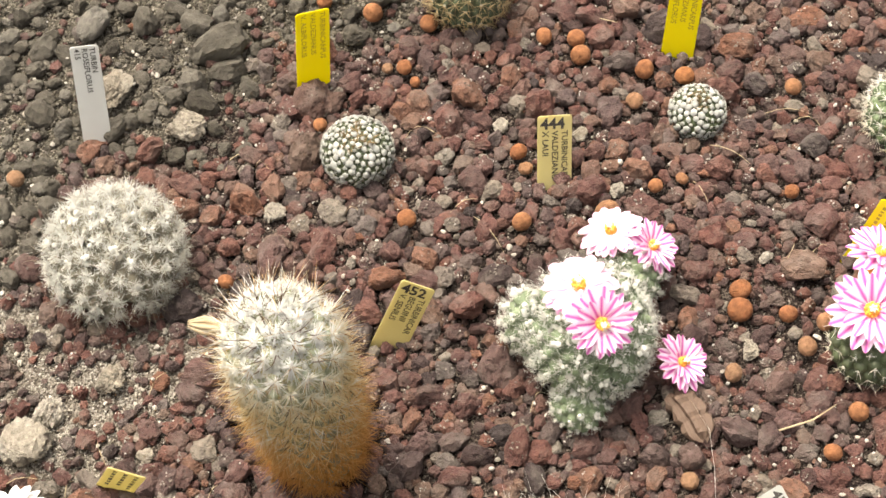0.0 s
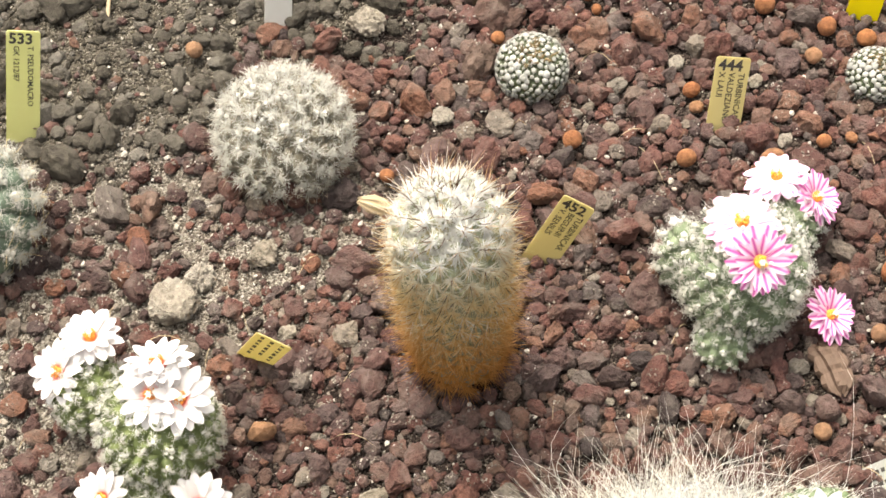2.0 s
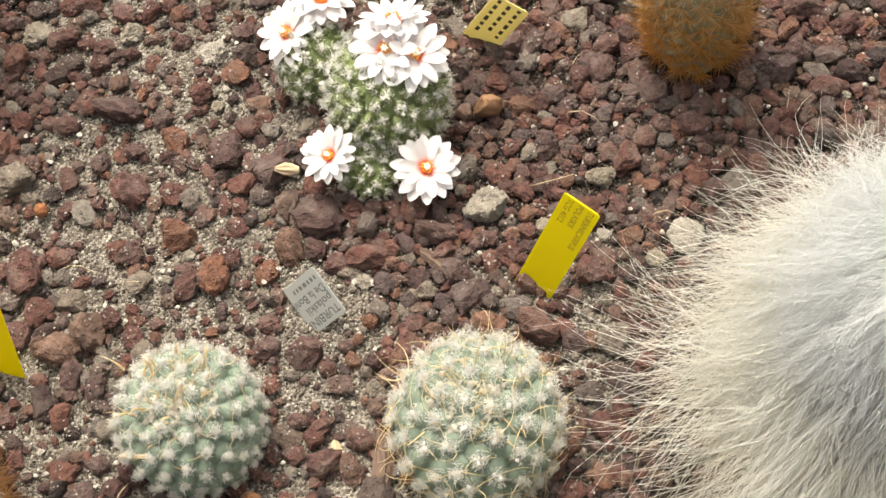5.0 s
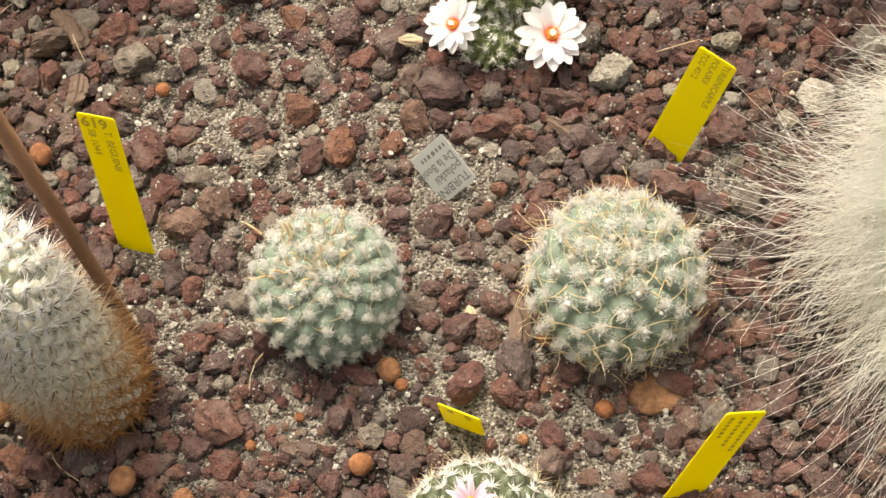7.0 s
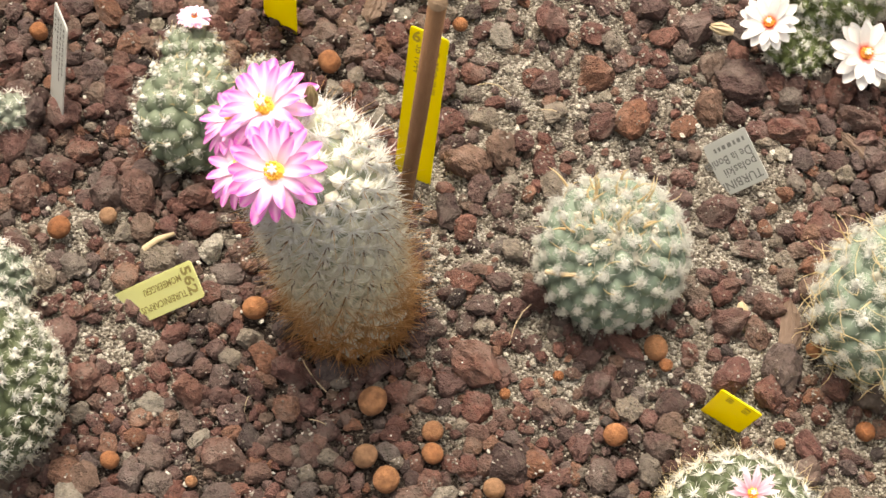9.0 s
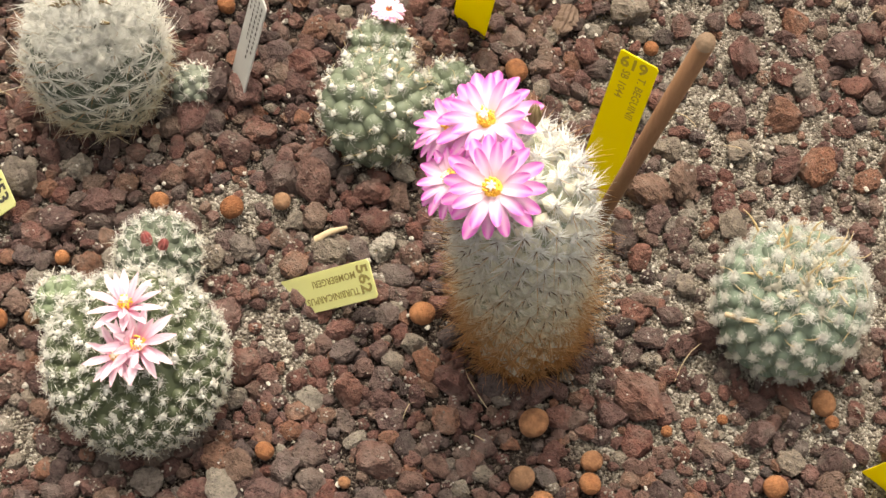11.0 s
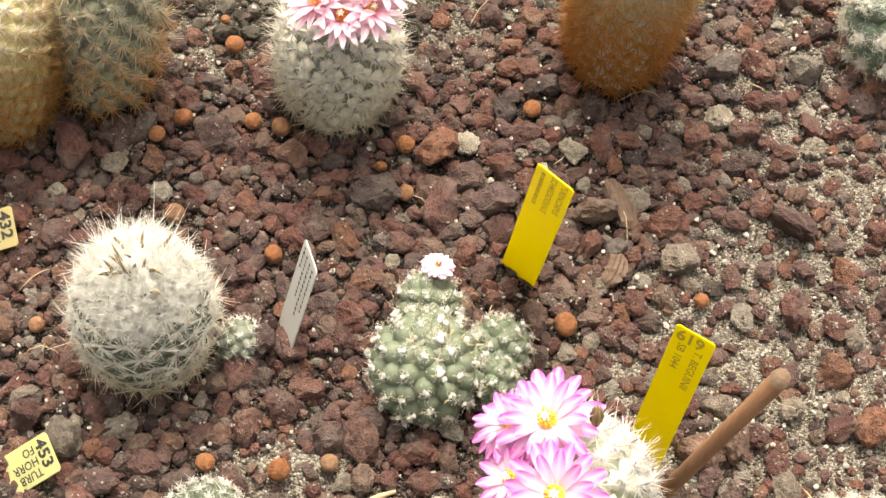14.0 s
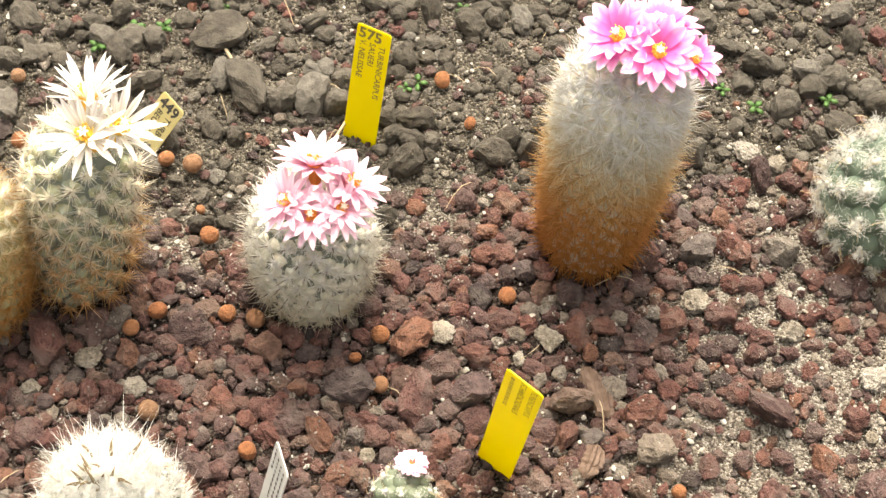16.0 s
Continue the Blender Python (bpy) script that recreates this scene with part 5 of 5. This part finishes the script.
# ---- plant labels ----
def text_mesh(body, size, bold=0.0):
    cu = bpy.data.curves.new("lettering", "FONT")
    cu.body, cu.size, cu.offset, cu.align_x, cu.align_y = body, size, bold, "LEFT", "CENTER"
    cu.resolution_u = 2
    ob = new("lettering", cu)
    me = bpy.data.meshes.new_from_object(ob.evaluated_get(bpy.context.evaluated_depsgraph_get()))
    bpy.data.objects.remove(ob), bpy.data.curves.remove(cu)
    v = np.zeros(len(me.vertices) * 3)
    me.vertices.foreach_get("co", v)
    me.calc_loop_triangles()
    t = np.zeros(len(me.loop_triangles) * 3, np.int32)
    me.loop_triangles.foreach_get("vertices", t)
    return v.reshape(-1, 3), t.reshape(-1, 3)


def plant_label(foot, top, side, width, material, number, lines, ink, label, bars=(), cut=True, text_size=0.0042, deep=0.022, stretch=1.0):
    """A plastic strip stuck in the bed: foot and top are the middles of its short ends, side runs along the top edge.
    The number stands across the top, the lines run down the strip."""
    foot, top, side = Vector(foot), Vector(top), Vector(side).normalized()
    up = (top - foot)
    long = up.length
    up.normalize()
    side = (side - up * side.dot(up)).normalized()
    m = Matrix((side, up, side.cross(up))).transposed().to_4x4()
    m.translation = foot
    w, c = width / 2, (0.0011 if cut else 0.0006)
    shape = [(-w * 0.55, -deep), (w * 0.55, -deep), (w, -deep * 0.45), (w, long - c), (w - c, long), (-w + c, long), (-w, long - c), (-w, -deep * 0.45)]
    bm = bmesh.new()
    face = bm.faces.new([bm.verts.new((x, y, -0.00035)) for x, y in shape])
    lift = bmesh.ops.extrude_face_region(bm, geom=[face])
    bmesh.ops.translate(bm, vec=(0, 0, 0.0007), verts=[e for e in lift["geom"] if isinstance(e, bmesh.types.BMVert)])
    bmesh.ops.recalc_face_normals(bm, faces=bm.faces)
    bmesh.ops.bevel(bm, geom=bm.edges[:], offset=0.00015, segments=1, affect="EDGES")
    me = bpy.data.meshes.new("plant_label")
    bm.to_mesh(me)
    bm.free()
    ob = put("plant_label", me, material, m=m)
    tagged(ob, label, "label", "plant labels")
    parts = []
    y = long - 0.0012
    if number:
        v, t = text_mesh(number, 0.0085, 0.00025)
        v = v - [v[:, 0].min(), v[:, 1].max(), 0]
        k = min(1.0, (width - 0.003) / v[:, 0].max())
        parts.append((v * k + [-w + 0.0015, y, 0.00055], t))
        y -= (v[:, 1].max() - v[:, 1].min()) * k + 0.001
    n = max(1, len(lines) + len(bars))
    gap = (width - 0.003) / max(n, 2)
    for i, line in enumerate(lines):
        v, t = text_mesh(line, min(text_size, gap * 1.05), 0.00006)
        k = min(1.0, (y + 0.004) / max(v[:, 0].max(), 1e-4))
        v = v * [k, 1, 1]
        parts.append((np.stack([v[:, 1] + w - 0.0015 - gap * (i + 0.5), -v[:, 0] + y, v[:, 2] + 0.00055], 1), t))
    for i, (a, e) in enumerate(bars):
        x0 = w - 0.0015 - gap * (len(lines) + i + 0.5)
        q = a
        g2 = random.Random(i + len(label))
        while q < e:
            step = g2.uniform(0.0010, 0.0024) * stretch
            parts.append((np.array([(x0 - gap * 0.18, y - q, 0.00055), (x0 + gap * 0.18, y - q, 0.00055), (x0 + gap * 0.18, y - q - step, 0.00055), (x0 - gap * 0.18, y - q - step, 0.00055)]), np.array([(0, 2, 1), (0, 3, 2)])))
            q += step + 0.0011 * stretch
    if parts:
        put("lettering", mesh_np("lettering", *join(parts), False), ink, ob, None, "handwritten marker lettering")
    return ob


Y, I = "bright yellow plastic plant label with faded writing", "faded ivory plastic plant label with black writing"
plant_label((0.101, 0.218, 0.003), (0.112, 0.233, 0.055), (0.968, 0.099, -0.229), 0.0192, M_YELLOW, "", ("TURBINICARPUS", "VALDEZIANUS", "V. ALBIFLORUS"), M_FADED, Y)
plant_label((0.298, 0.176, 0.003), (0.308, 0.189, 0.050), (0.839, -0.543, -0.033), 0.0177, M_YELLOW, "", ("TURBINICARPUS", "VALDEZIANUS", "X FLAVIFLORUS"), M_FADED, Y)
plant_label((0.209, 0.120, 0.003), (0.217, 0.141, 0.034), (0.976, -0.17, -0.138), 0.0183, M_IVORY, "444", ("TURBINICAR", "VALDEZIANU", "X LAUI"), M_INK, I, text_size=0.0046)
plant_label((0.101, 0.058, 0.003), (0.122, 0.065, 0.041), (0.819, -0.448, -0.358), 0.0176, M_IVORY, "452", ("TURBINICAR", "BEGUINII", "V. SENILIS"), M_INK, I, text_size=0.0046)
plant_label((-0.052, 0.025, 0.001), (-0.035, 0.006, 0.058), (0.82, -0.50, 0.1), 0.0185, M_IVORY, "", (), M_INK, "short ivory plant label leaning low over the grit", ((0.001, 0.046), (0.002, 0.040), (0.001, 0.044)), stretch=3.2)
plant_label((0.341, 0.024, 0.003), (0.356, 0.026, 0.050), (0.674, -0.715, -0.183), 0.0170, M_YELLOW, "", (), M_FADED, Y, ((0.002, 0.03), (0.002, 0.024), (0.003, 0.02)))
plant_label((0.238, -0.088, 0.003), (0.258, -0.087, 0.018), (0.139, -0.977, -0.163), 0.0145, M_PAPER, "434", (), M_INK, "grey-white plastic plant label lying low in the gravel", ((0.002, 0.02), (0.002, 0.016)))
plant_label((-0.021, 0.224, 0.003), (-0.010, 0.253, 0.055), (0.984, -0.085, -0.158), 0.0152, M_WHITE_PLASTIC, "", ("TURBIN", "ROSEIFLORUS", "415"), M_INK, "tall grey-white plastic plant label with black handwriting", text_size=0.0050)
plant_label((-0.166, 0.179, 0.003), (-0.151, 0.210, 0.055), (0.968, -0.066, -0.241), 0.0178, M_LIME, "533", ("T. PSEUDOMACRO", "GK 1212/87"), M_INK, "tall yellowed plant label with black number and writing")
plant_label((-0.037, -0.113, 0.001), (-0.0137, -0.1089, 0.070), (0.75, -0.60, -0.25), 0.0186, M_YELLOW, "", ("TURBINICARPUS", "POLASKII", "TCG 4012"), M_FADED, Y)
plant_label((-0.146, -0.1160, 0.004), (-0.1303, -0.1130, 0.0195), (0.60, -0.74, -0.32), 0.0255, M_PAPER, "", ("TURBINIC", "polaskii", "De la Bonita"), M_GREYINK, "square grey-white printed label lying on the grit", ((0.001, 0.017),), text_size=0.0062, deep=0.001, cut=False)
plant_label((-0.284, -0.131, 0.003), (-0.279, -0.1118, 0.089), (0.90, -0.36, -0.10), 0.0181, M_YELLOW, "619", ("T. BEGUINII", "SB 1044"), M_FADED, "tall yellow plastic plant label beside a brown cane", text_size=0.0050)
plant_label((-0.3555, -0.0555, 0.002), (-0.3487, -0.0727, 0.120), (0.80, -0.35, -0.40), 0.0188, M_YELLOW, "", ("TURBINICARPUS", "SCHMIEDICKEANUS"), M_FADED, Y, ((0.002, 0.035),))
plant_label((-0.459, 0.108, 0.003), (-0.456, 0.124, 0.075), (0.969, -0.246, 0.013), 0.0185, M_YELLOW, "575", ("TURBINICARPUS", "SAUERI", "V. NELISSAE"), M_BROWNINK, "tall yellow plastic plant label with black handwriting", text_size=0.0046)
plant_label((-0.3998, -0.2113, 0.001), (-0.3672, -0.2090, 0.0335), (0.45, -0.78, -0.43), 0.0168, M_LIME, "562", ("TURBINICARPUS", "MOMBERGERI"), M_BROWNINK, "faded lime plant label leaning low over grit", text_size=0.0042)
plant_label((-0.549, -0.209, 0.003), (-0.530, -0.198, 0.020), (0.628, -0.751, -0.205), 0.0181, M_LIME, "453", ("TURB", "HORR", "FO"), M_INK, "faded lime plant label with bold black number", text_size=0.0055)
plant_label((-0.4515, -0.1155, 0.004), (-0.4435, -0.0985, 0.056), (0.46, -0.88, 0.12), 0.0200, M_WHITE_PLASTIC, "", (), M_INK, "upright narrow white printed plant label", ((0.002, 0.03), (0.002, 0.034), (0.002, 0.028), (0.001, 0.012)))
plant_label((-0.051, -0.278, 0.003), (-0.026, -0.269, 0.070), (0.934, 0.077, -0.348), 0.0173, M_YELLOW, "", (), M_FADED, Y, ((0.002, 0.03), (0.002, 0.026), (0.002, 0.018)))
plant_label((-0.566, 0.073, 0.003), (-0.549, 0.088, 0.032), (0.801, -0.573, -0.171), 0.0159, M_IVORY, "449", ("TURB", "BEGUI"), M_INK, I, text_size=0.0050)
plant_label((-0.1398, -0.2366, 0.001), (-0.1385, -0.2474, 0.0488), (0.87, -0.40, -0.27), 0.0188, M_YELLOW, "", (), M_FADED, "short yellow plant label lying behind a globe cactus", ((0.002, 0.012), (0.002, 0.01)), deep=0.012)
plant_label((-0.239, -0.309, 0.003), (-0.222, -0.306, 0.050), (0.868, -0.397, -0.298), 0.0150, M_YELLOW, "", (), M_FADED, Y, ((0.002, 0.03),))
plant_label((-0.605, -0.102, 0.003), (-0.583, -0.096, 0.015), (0.412, -0.827, -0.383), 0.0185, M_IVORY, "432", ("TURB",), M_INK, "ivory plant label with black number near the ground", text_size=0.0050)

# ---- cane, wood and litter ----
cane = tagged(new("support_cane"), "brown wooden support cane leaning beside a column cactus", "cane")
CANE = [(-0.2880, -0.1687, -0.01), (-0.2780, -0.1852, 0.12), (-0.2690, -0.2010, 0.240)]
put("cane", mesh_np("cane", *tube(CANE, [0.0030, 0.0031, 0.0032], 12)), M_STICK, cane)
put("cut_end", mesh_np("cut_end", *tube([CANE[2], (-0.2688, -0.2013, 0.2425)], [0.0033, 0.0029], 12)), M_CUT, cane)


def wood_piece(name, x, y, z0, long, wide, turn, material, label):
    g = np.random.default_rng(int(abs(x * 1e4)))
    rings, sides = 13, 20
    w = np.arange(sides) * 2 * np.pi / sides
    ridge = 1 + 0.16 * np.sin(w * 5 + g.uniform(0, 6)) + 0.12 * np.sin(w * 9 + g.uniform(0, 6)) + g.normal(size=sides) * 0.05
    ragged = g.normal(size=(2, sides)) * 0.10
    vs = []
    for i in range(rings):
        q = i / (rings - 1)
        thick = wide * (0.72 + 0.28 * math.sin(math.pi * q)) * (1 + 0.08 * g.normal()) * (0.3 if i in (0, rings - 1) else 1)
        bow = 0.20 * long * math.sin(q * 2.4)
        z = long * ((2 * q - 1) + ragged[0] * (1 - q) ** 2 + ragged[1] * q * q)
        rr = thick * ridge * (1 + 0.05 * g.normal(size=sides))
        vs.append(np.stack([rr * np.cos(w) + bow, 0.7 * rr * np.sin(w), z], 1))
    idx = (np.arange(rings - 1)[:, None] * sides + np.arange(sides)[None])
    nxt = (np.arange(rings - 1)[:, None] * sides + (np.arange(sides)[None] + 1) % sides)
    t = np.concatenate([np.stack([idx, nxt, nxt + sides], 2).reshape(-1, 3), np.stack([idx, nxt + sides, idx + sides], 2).reshape(-1, 3)])
    caps = [(e, e + k, e + k + 1) for e in (0, (rings - 1) * sides) for k in range(1, sides - 1)]
    ob = put(name, mesh_np(name, np.concatenate(vs), np.concatenate([t, caps]), False), material, m=pose(x, y, z0, 0, 0, turn) @ pose(0, 0, 0, 90, 0, 0))
    tagged(ob, label, "wood")


wood_piece("driftwood", 0.229, -0.030, 0.006, 0.0135, 0.0080, 8, M_DRIFT, "weathered grey-brown chunk of driftwood lying in gravel")
wood_piece("wood_chip", -0.081, -0.100, 0.005, 0.0115, 0.0032, 38, M_DRIFT, "weathered brown wood chip on the stones")
wood_piece("bark_strip", -0.114, -0.193, 0.004, 0.0130, 0.0042, -8, M_DRIFT, "flat strip of brown bark on the grit")
wood_piece("wood_splinter", -0.133, -0.188, 0.004, 0.0065, 0.0024, -5, M_STRAW, "small straw-coloured wood splinter")
wood_piece("bark_lump", -0.317, -0.010, 0.007, 0.0125, 0.0048, 28, M_DRIFT, "curved weathered grey-brown bark lump on gravel")
wood_piece("bark_strip", -0.313, -0.044, 0.006, 0.0085, 0.0042, -14, M_DRIFT, "short flat brown bark strip on gravel")
ob = put("terracotta_shard", mesh_np("terracotta_shard", *[(rock(2, 12, 0.03, np.random.default_rng(5))[0] * [0.0095, 0.0070, 0.0145]), ICO[2][1]], False), M_CLAY, m=pose(-0.052, -0.017, 0.006, 20, 10, 15))
tagged(ob, "angular orange terracotta shard among gravel", "shard")
ob = put("flat_stone", mesh_np("flat_stone", *[(rock(3, 6, 0.06, np.random.default_rng(6))[0] * [0.0130, 0.0105, 0.004]), ICO[3][1]]), M_CLAY, m=pose(-0.056, -0.231, 0.002))
tagged(ob, "flat tan-brown stone half buried in grit", "stone")

# dry straws, roots and stalks
g = np.random.default_rng(90)
litter = []
for _ in range(110):
    x, y, a, n = g.uniform(-0.62, 0.36), g.uniform(-0.32, 0.26), g.uniform(0, 6.28), g.uniform(0.008, 0.028)
    if not free(x, y, 0.004):
        continue
    w, lift = g.normal() * 0.35, g.uniform(0.004, 0.011)
    arc = [(x + n * q * math.cos(a + w * q), y + n * q * math.sin(a + w * q), 0.003 + lift * math.sin(math.pi * q)) for q in (0, 0.25, 0.5, 0.75, 1)]
    litter.append(tube(arc, [0.0002, 0.00026, 0.00026, 0.0002, 0.0001], 4))
ob = put("dry_litter", mesh_np("dry_litter", *join(litter)), M_STRAW)
tagged(ob, "dry straws and fine roots strewn over the stones", "litter", kind="stuff")


def stalk(points, thick, label):
    ob = put("dry_stalk", mesh_np("dry_stalk", *tube(points, [thick, thick * 0.9, thick * 0.6], 6)), M_STRAW)
    tagged(ob, label, "stalk")


stalk([(-0.118, 0.235, 0.002), (-0.112, 0.265, 0.012), (-0.104, 0.31, 0.02)], 0.0012, "long dry straw-coloured stalk on the soil")
stalk([(-0.545, 0.150, 0.008), (-0.53, 0.132, 0.010), (-0.515, 0.118, 0.008)], 0.0011, "broken grey twig on the soil")
stalk([(-0.475, 0.09, 0.004), (-0.468, 0.11, 0.010), (-0.462, 0.135, 0.012)], 0.0009, "thin dry straw leaning on soil crumbs")
stalk([(-0.398, -0.1845, 0.006), (-0.392, -0.181, 0.010), (-0.386, -0.176, 0.007)], 0.0016, "curled dry leaf sliver on the gravel")
stalk([(0.262, -0.05, 0.006), (0.285, -0.052, 0.012), (0.30, -0.046, 0.006)], 0.0006, "bent dry root over the gravel")


def seedling(x, y, s):
    parts = [tube([(0, 0, -0.002), (0, 0, s)], [0.0005, 0.0004], 5)]
    for i in range(4):
        w = i * 1.6 + x * 50
        v, t = ICO[1]
        parts.append((v * np.array([s * 0.55, s * 0.35, s * 0.08]) @ np.array([[math.cos(w), math.sin(w), 0], [-math.sin(w), math.cos(w), 0], [0, 0, 1]]) + [math.cos(w) * s * 0.6, math.sin(w) * s * 0.6, s * (0.8 + 0.1 * i)], t))
    ob = put("seedling", mesh_np("seedling", *join(parts)), M_WEED, m=pose(x, y, ground_height(x, y)))
    tagged(ob, "tiny bright green weed seedling in soil", "seedling", "weed seedlings")


for x, y, s in ((-0.605, 0.130, 0.005), (-0.590, 0.145, 0.006), (-0.575, 0.150, 0.005), (-0.548, 0.172, 0.004), (-0.437, 0.148, 0.005), (-0.443, 0.143, 0.004), (-0.280, 0.185, 0.004), (-0.262, 0.176, 0.005),
                (-0.225, 0.190, 0.005), (-0.205, 0.200, 0.004), (-0.425, 0.205, 0.004), (-0.404, -0.078, 0.004)):
    seedling(x, y, s)

# the separate stones of the bed
turn = turns(300)
for i, ((x, y, z, r), me) in enumerate(STONES):
    q = squashes(1)[0] * r
    m = Matrix(turn[i].tolist()).to_4x4() @ Matrix.Diagonal((q[0], q[1], q[2] * 0.85, 1))
    put("lava_stone", me, None, ground, Matrix.Translation((x, y, z)) @ m)

# and the largest clods of the soil behind
clod_meshes = [mesh_np("soil_clod", v, t, False) for v, t in CLODS]
for me in clod_meshes:
    me.materials.append(M_SOIL_PIECE)
turn = turns(300)
for i, (x, y, z, r) in enumerate(lumps[:300]):
    q = squashes(1)[0] * r
    m = Matrix(turn[i].tolist()).to_4x4() @ Matrix.Diagonal((q[0], q[1], q[2] * 0.85, 1))
    put("soil_clod", clod_meshes[i % 24], None, ground, Matrix.Translation((x, y, z)) @ m)
